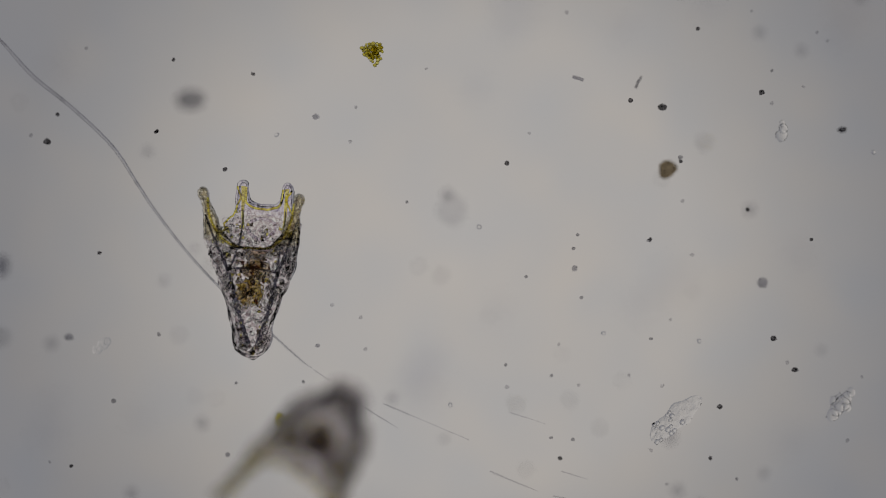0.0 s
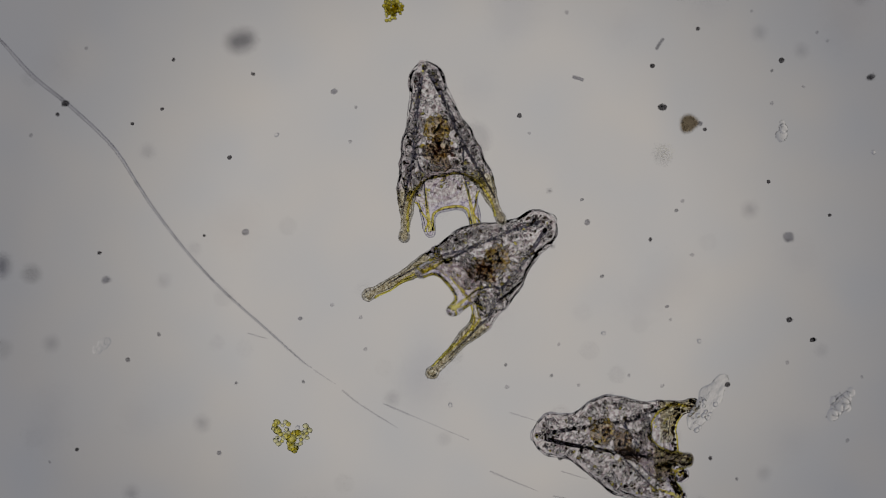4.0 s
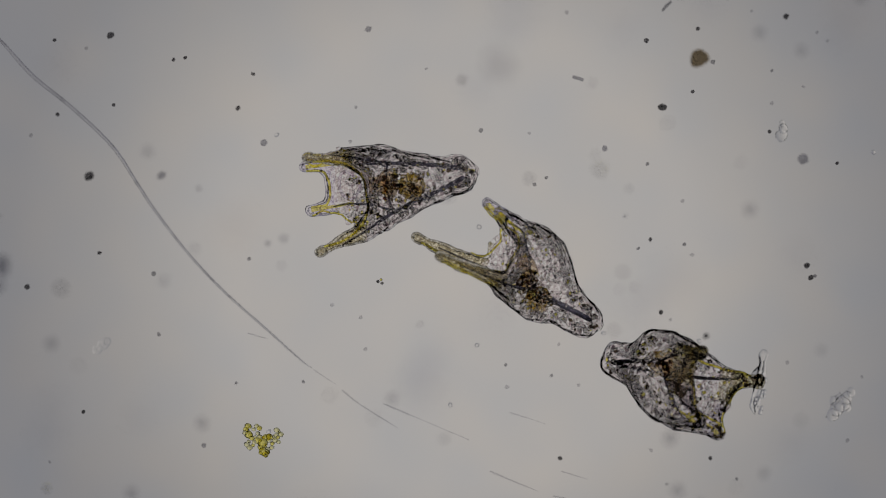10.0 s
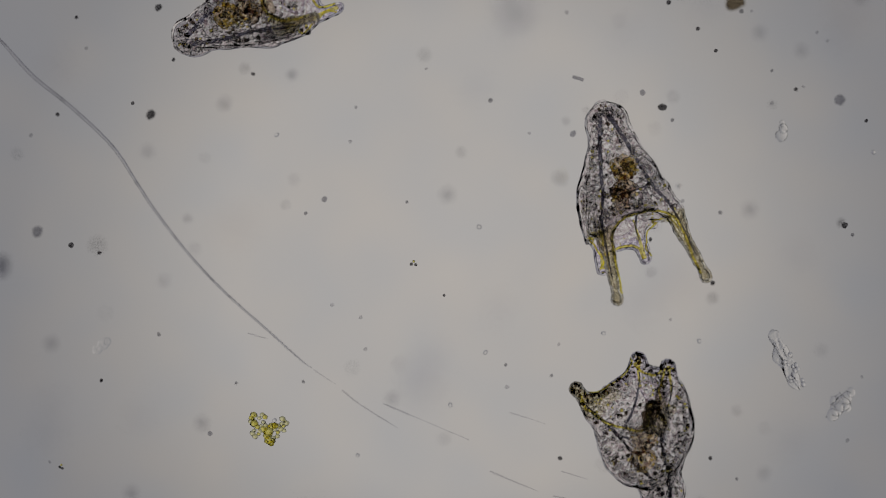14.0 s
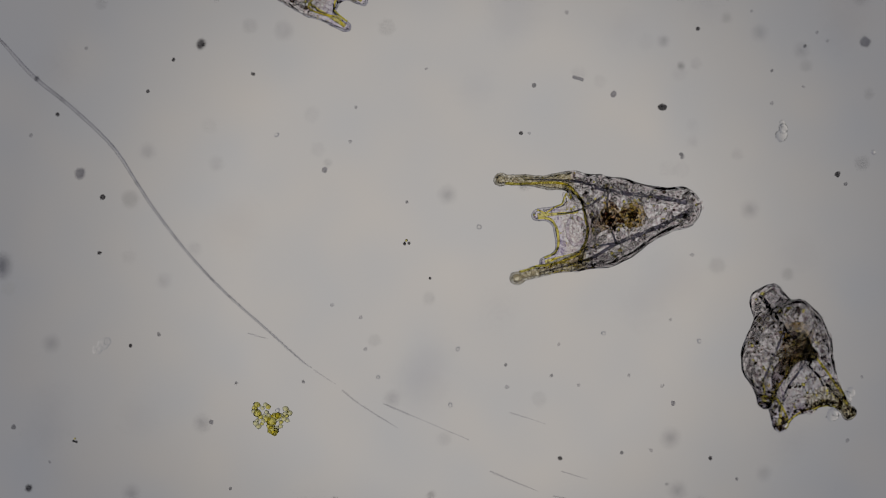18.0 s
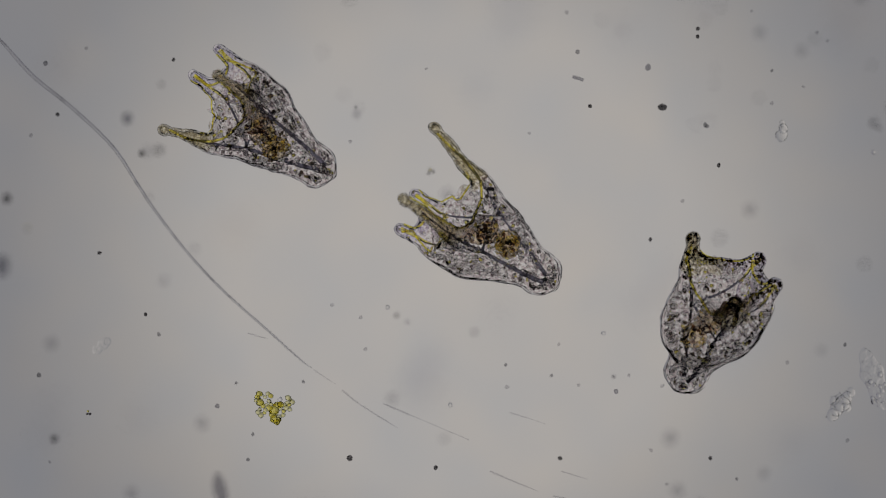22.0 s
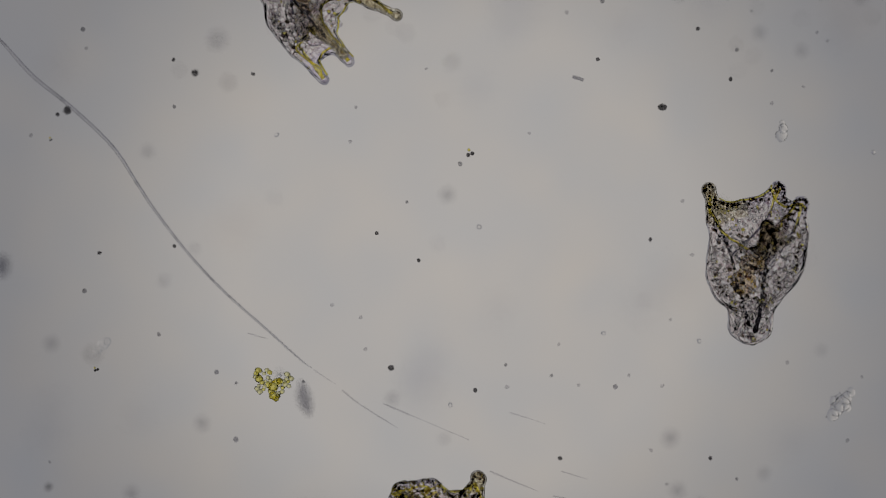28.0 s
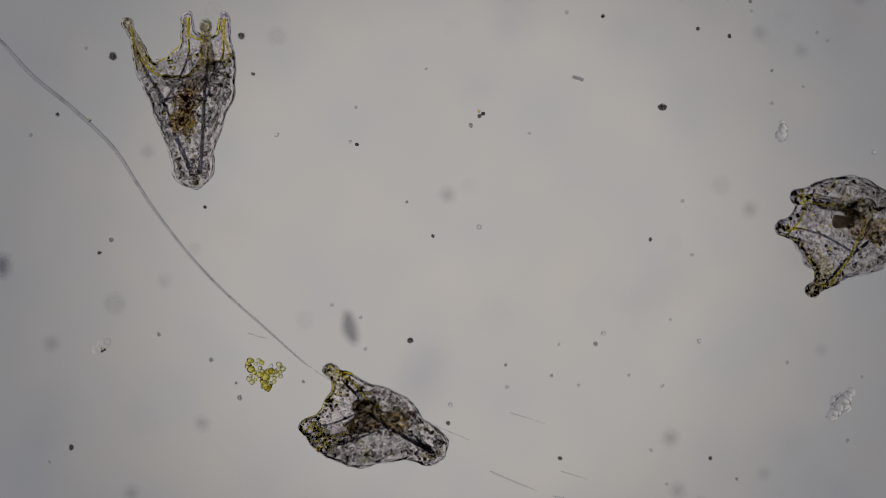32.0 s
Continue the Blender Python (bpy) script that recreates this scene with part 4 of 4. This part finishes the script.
    drift(mote('grey', 5), 0.03, (0, 1705, 793), (18, 1191, 714), (19, 1170, 717), (19.5, 1153, 714), (20.5, 1117, 692), (21, 1102, 685), (21.5, 1092, 686), (22, 1090, 693), (23, 1103, 696), (25.5, 1096, 694), (27.5, 1087, 686), (28, 1089, 685), (28.5, 1090, 672), (29, 1086, 646), (29.5, 1086, 624), (30, 1092, 610), (30.5, 1087, 603), (31.5, 1060, 605), (32, 1054, 609))
    drift(mote('dark', 6), 0.06, (0, -262, 1369), (30, 106, 829), (32, 126, 792))
    drift(debris, 0.3, (0, 1180, 301), (1, 1200, 273), (2, 1214, 252), (4, 1218, 220), (7.5, 1220, 158), (9, 1227, 131), (11, 1250, 74), (12.5, 1277, 34), (13.5, 1292, 14), (16, 1320, -30), (32, 1500, -330), spin=-0.02, tilt=-0.5)
    drift(blob, 1.1, (0, 337, 177), (2, 383, 129), (3.5, 416, 87), (4.5, 436, 57), (7, 486, -30), (32, 900, -700))
    drift(sliver, 0.72, (0, -96, 1452), (20.5, 360, 905), (23, 411, 839), (25, 456, 784), (27.5, 527, 720), (30, 577, 646), (32, 619, 581), spin=0.0, tilt=0.25)
    drift(heap_dense, 0.0, (0, 660, 104), (1, 669, 90), (1.5, 681, 82), (2.5, 707, 51), (3, 707, 38), (3.5, 699, 33), (4, 688, 25), (4.5, 673, 10), (7, 678, -3), (8, 683, -3), (9, 690, -15), (12, 700, -80), (32, 700, -200), spin=-0.15)
    drift(heap_loose, 0.0, (0, 522, 758), (0.5, 522, 766), (1.5, 532, 767), (2.5, 523, 770), (4, 517, 770), (7, 475, 784), (8.5, 464, 783), (12.5, 473, 763), (15.5, 478, 752), (17.5, 481, 742), (22, 486, 720), (24, 489, 709), (27.5, 485, 681), (30, 480, 671), (32, 470, 661), spin=0.0)
    walk(husk, [(t, Matrix.Translation(spot(u, v, 0.02)) @ Matrix.Rotation(radians(-a), 4, "Z") @ Matrix.Rotation(radians(b), 4, "Y")) for t, u, v, a, b in (
        (0, 1196, 740, 50, 0), (2, 1226, 722, 45, 10), (4, 1252, 711, 34, 20), (7, 1274, 688, 2, 25), (9, 1305, 670, 4, 45), (10, 1343, 676, 8, 60), (12, 1367, 640, -34, 66), (13, 1376, 636, -34, 60),
        (15, 1399, 642, -18, 35), (18, 1440, 660, -24, 20), (20, 1530, 670, -20, 10), (23, 1548, 672, -20, 0), (25, 1556, 690, -20, 0), (28, 1600, 700, -20, 0), (32, 1680, 720, -20, 0))])
    drift(mote('mid', 5), 0.03, (0, 1009, 710), (18.5, 1213, 266), (21, 1236, 226), (22.5, 1253, 216), (24.5, 1260, 164), (32, 1342, -16))
    drift(mote('mid', 4), 0, (0, 1225, 516), (17.5, 1418, 96), (18.5, 1430, 69), (21.5, 1461, 6), (32, 1576, -246))
    drift(mote('mid', 5), 0.03, (0, -174, 1188), (18, 24, 756), (19.5, 35, 725), (23, 83, 637), (25, 109, 582), (30, 175, 473), (32, 197, 425))
    drift(mote('dark', 7), 0.2, (0, -148, 1296), (18, 51, 864), (20.5, 80, 813), (32, 203, 538))
    drift(mote('mid', 4), 0.02, (0, 210, 1300), (17.5, 403, 880), (18.5, 413, 849), (21.5, 441, 779), (23, 459, 753), (25.5, 467, 720), (32, 538, 564))
    drift(mote('mid', 4), 0, (0, 212, 1324), (19, 421, 868), (20, 425, 854), (22, 439, 814), (25, 462, 735), (32, 539, 567))
    drift(mote('ring', 4), 0, (0, 510, 1140), (11, 631, 876), (11.5, 627, 861), (12, 630, 846), (12.5, 644, 835), (13, 653, 830), (13.5, 645, 822), (14, 633, 806), (14.5, 625, 782), (15.5, 617, 729), (17.5, 652, 686), (18, 669, 668), (18.5, 681, 661), (19, 685, 655), (19.5, 683, 642), (20, 689, 625), (20.5, 704, 606), (32, 831, 330))
    drift(mote('mid', 4), 0, (0, 919, 1228), (17.5, 1112, 808), (18.5, 1079, 793), (19.5, 1058, 761), (20, 1056, 740), (21, 1073, 694), (32, 1194, 430))
    drift(mote('mid', 4), 0.03, (0, 1220, 1067), (19.5, 1435, 599), (20.5, 1451, 607), (21, 1462, 607), (21.5, 1478, 607), (22.5, 1512, 617), (23, 1526, 624), (24, 1542, 640), (32, 1630, 448))
    drift(mote('mid', 4), 0.03, (0, 1148, 426), (2, 1191, 394), (3, 1202, 385), (4, 1197, 373), (4.5, 1190, 364), (8, 1150, 328), (9, 1149, 314), (10.5, 1145, 278), (11, 1151, 266), (12, 1181, 242), (12.5, 1191, 232), (13, 1194, 224), (14, 1190, 213), (32, 1388, -219))
    drift(mote('mid', 4), 0, (0, 1022, 416), (0.8, 1030, 397), (2, 1058, 374), (2.5, 1060, 369), (3, 1055, 364), (4.5, 1017, 349), (6.5, 991, 338), (8, 972, 341), (9, 969, 336), (10, 967, 315), (10.5, 975, 297), (11, 994, 271), (11.5, 1018, 239), (32, 1244, -253))
    drift(mote('mid', 4), 0.03, (0, 866, 560), (6.5, 937, 404), (8, 939, 392), (8.5, 941, 384), (9, 942, 369), (10, 946, 327), (10.5, 954, 306), (11.5, 982, 270), (32, 1207, -222))
    drift(mote('grey', 6), 0.06, (0, 1017, 475), (1, 1046, 446), (1.5, 1055, 436), (2, 1055, 430), (3, 1047, 416), (4.5, 1038, 381), (6.5, 1046, 338), (9, 1061, 294), (10, 1070, 263), (11, 1086, 229), (12.5, 1114, 189), (14.5, 1142, 156), (32, 1335, -264))
    drift(mote('mid', 4), 0, (0, 345, 702), (8, 433, 510), (9.5, 437, 471), (32, 686, -70))
    drift(mote('mid', 4), 0, (0, 1152, 600), (1.5, 1190, 577), (2.5, 1195, 567), (3.5, 1188, 552), (4.5, 1173, 533), (7, 1156, 489), (9, 1139, 469), (9.5, 1133, 457), (10.5, 1129, 423), (11, 1135, 410), (11.5, 1147, 400), (12.5, 1178, 387), (13, 1188, 381), (32, 1397, -75))
    drift(mote('mid', 4), 0.02, (0, 1410, 655), (1.5, 1439, 635), (2.5, 1447, 622), (4.5, 1439, 593), (7, 1431, 540), (9.5, 1438, 498), (10, 1442, 489), (11, 1456, 457), (11.5, 1463, 447), (13, 1495, 430), (14, 1509, 416), (14.5, 1511, 407), (15.5, 1501, 390), (17.5, 1491, 343), (18.5, 1509, 310), (20, 1534, 276), (32, 1666, -12))
    drift(mote('mid', 5), 0.03, (0, -135, 577), (18.5, 69, 133), (20, 70, 130), (21.5, 77, 118), (23, 92, 96), (24.5, 114, 62), (25, 119, 56), (27.5, 142, 54), (31.5, 184, 2), (32, 189, -10))
    drift(mote('mid', 4), 0, (0, 4, 859), (27.5, 306, 199), (29.5, 325, 167), (30.5, 343, 150), (32, 360, 114))
    drift(mote('olive', 3), 0, (0, -215, 916), (27.5, 87, 256), (30, 120, 226), (32, 158, 213))
    drift(mote('mid', 5), 0.04, (0, 578, 924), (23, 832, 372), (23.5, 817, 373), (24, 808, 369), (24.5, 805, 361), (27.5, 813, 299), (29.5, 818, 267), (32, 833, 222))
    drift(mote('mid', 5), 0.04, (0, 1204, 279), (1.5, 1226, 253), (3, 1241, 233), (4.5, 1239, 211), (7, 1241, 170), (9, 1254, 135), (11, 1272, 82), (12.5, 1295, 45), (14, 1312, 20), (15, 1315, 3), (32, 1502, -405))
    drift(mote('mid', 4), 0, (0, 1015, 440), (0.5, 1013, 424), (2, 992, 366), (2.5, 983, 356), (3, 963, 357), (32, 1282, -339))
    drift(mote('mid', 4), 0, (0, 1029, 527), (0.5, 1039, 518), (1.5, 1068, 504), (2.5, 1093, 500), (3, 1094, 499), (3.5, 1087, 494), (4.5, 1052, 484), (32, 1354, -176))
    drift(mote('mid', 4), 0, (0, 1014, 778), (1, 1031, 763), (2, 1055, 739), (2.7, 1066, 732), (32, 1388, 29))
    drift(mote('mid', 4), 0, (0, 975, 775), (1, 1005, 763), (1.5, 1021, 770), (2, 1029, 790), (32, 1359, 70))
    drift(mote('mid', 4), 0, (0, 931, 490), (1, 943, 478), (2.5, 975, 465), (3, 968, 458), (32, 1287, -238))
    drift(mote('dark', 8), 0.2, (0, 1491, 230), (2, 1527, 180), (4.5, 1542, 127), (32, 1844, -533))
    drift(mote('mid', 5), 0.03, (0, 201, 710), (4, 226, 637), (7.5, 240, 551), (9.5, 262, 498), (11, 294, 459), (32, 525, -45))
    drift(mote('mid', 4), 0, (0, 382, 706), (13, 527, 395), (14, 541, 378), (15.5, 548, 349), (32, 730, -47))
    drift(mote('ring', 4), 0, (0, 995, 628), (11, 1116, 364), (11.5, 1120, 364), (12, 1136, 361), (13, 1188, 352), (32, 1397, -104))
    drift(mote('mid', 4), 0.02, (0, 1101, 673), (10, 1211, 433), (10.5, 1209, 419), (11, 1206, 414), (11.5, 1209, 412), (12, 1220, 407), (13, 1256, 395), (13.5, 1269, 387), (32, 1473, -57))
    drift(mote('mid', 5), 0.03, (0, 741, 471), (10, 851, 231), (11, 857, 192), (11.5, 859, 182), (13, 869, 180), (14, 868, 178), (15, 873, 182), (15.5, 884, 188), (17.5, 930, 167), (18.5, 959, 139), (19, 968, 135), (20, 977, 126), (21.5, 1011, 98), (22.5, 1031, 88), (25.5, 1054, 48), (28, 1066, 2), (32, 1110, -94))
    drift(mote('mid', 4), 0.02, (0, 1007, 705), (18, 1205, 273), (19, 1220, 258), (20, 1226, 242), (21, 1239, 226), (22.5, 1256, 221), (23, 1259, 211), (24.5, 1263, 163), (27.5, 1298, 92), (29, 1310, 79), (30.5, 1309, 39), (32, 1328, 3))
    drift(haze_blob, 0.8, (0, 800, 372), (1, 817, 346), (2, 826, 306), (4, 842, 246), (32, 1050, -420))
    drift(chip, 0.1, (0, 1130, 146), (1, 1147, 122), (2, 1162, 103), (4, 1168, 78), (7, 1164, 52), (9, 1172, 28), (12, 1196, -25), (32, 1420, -500), spin=-0.03, tilt=1.1)


motions()
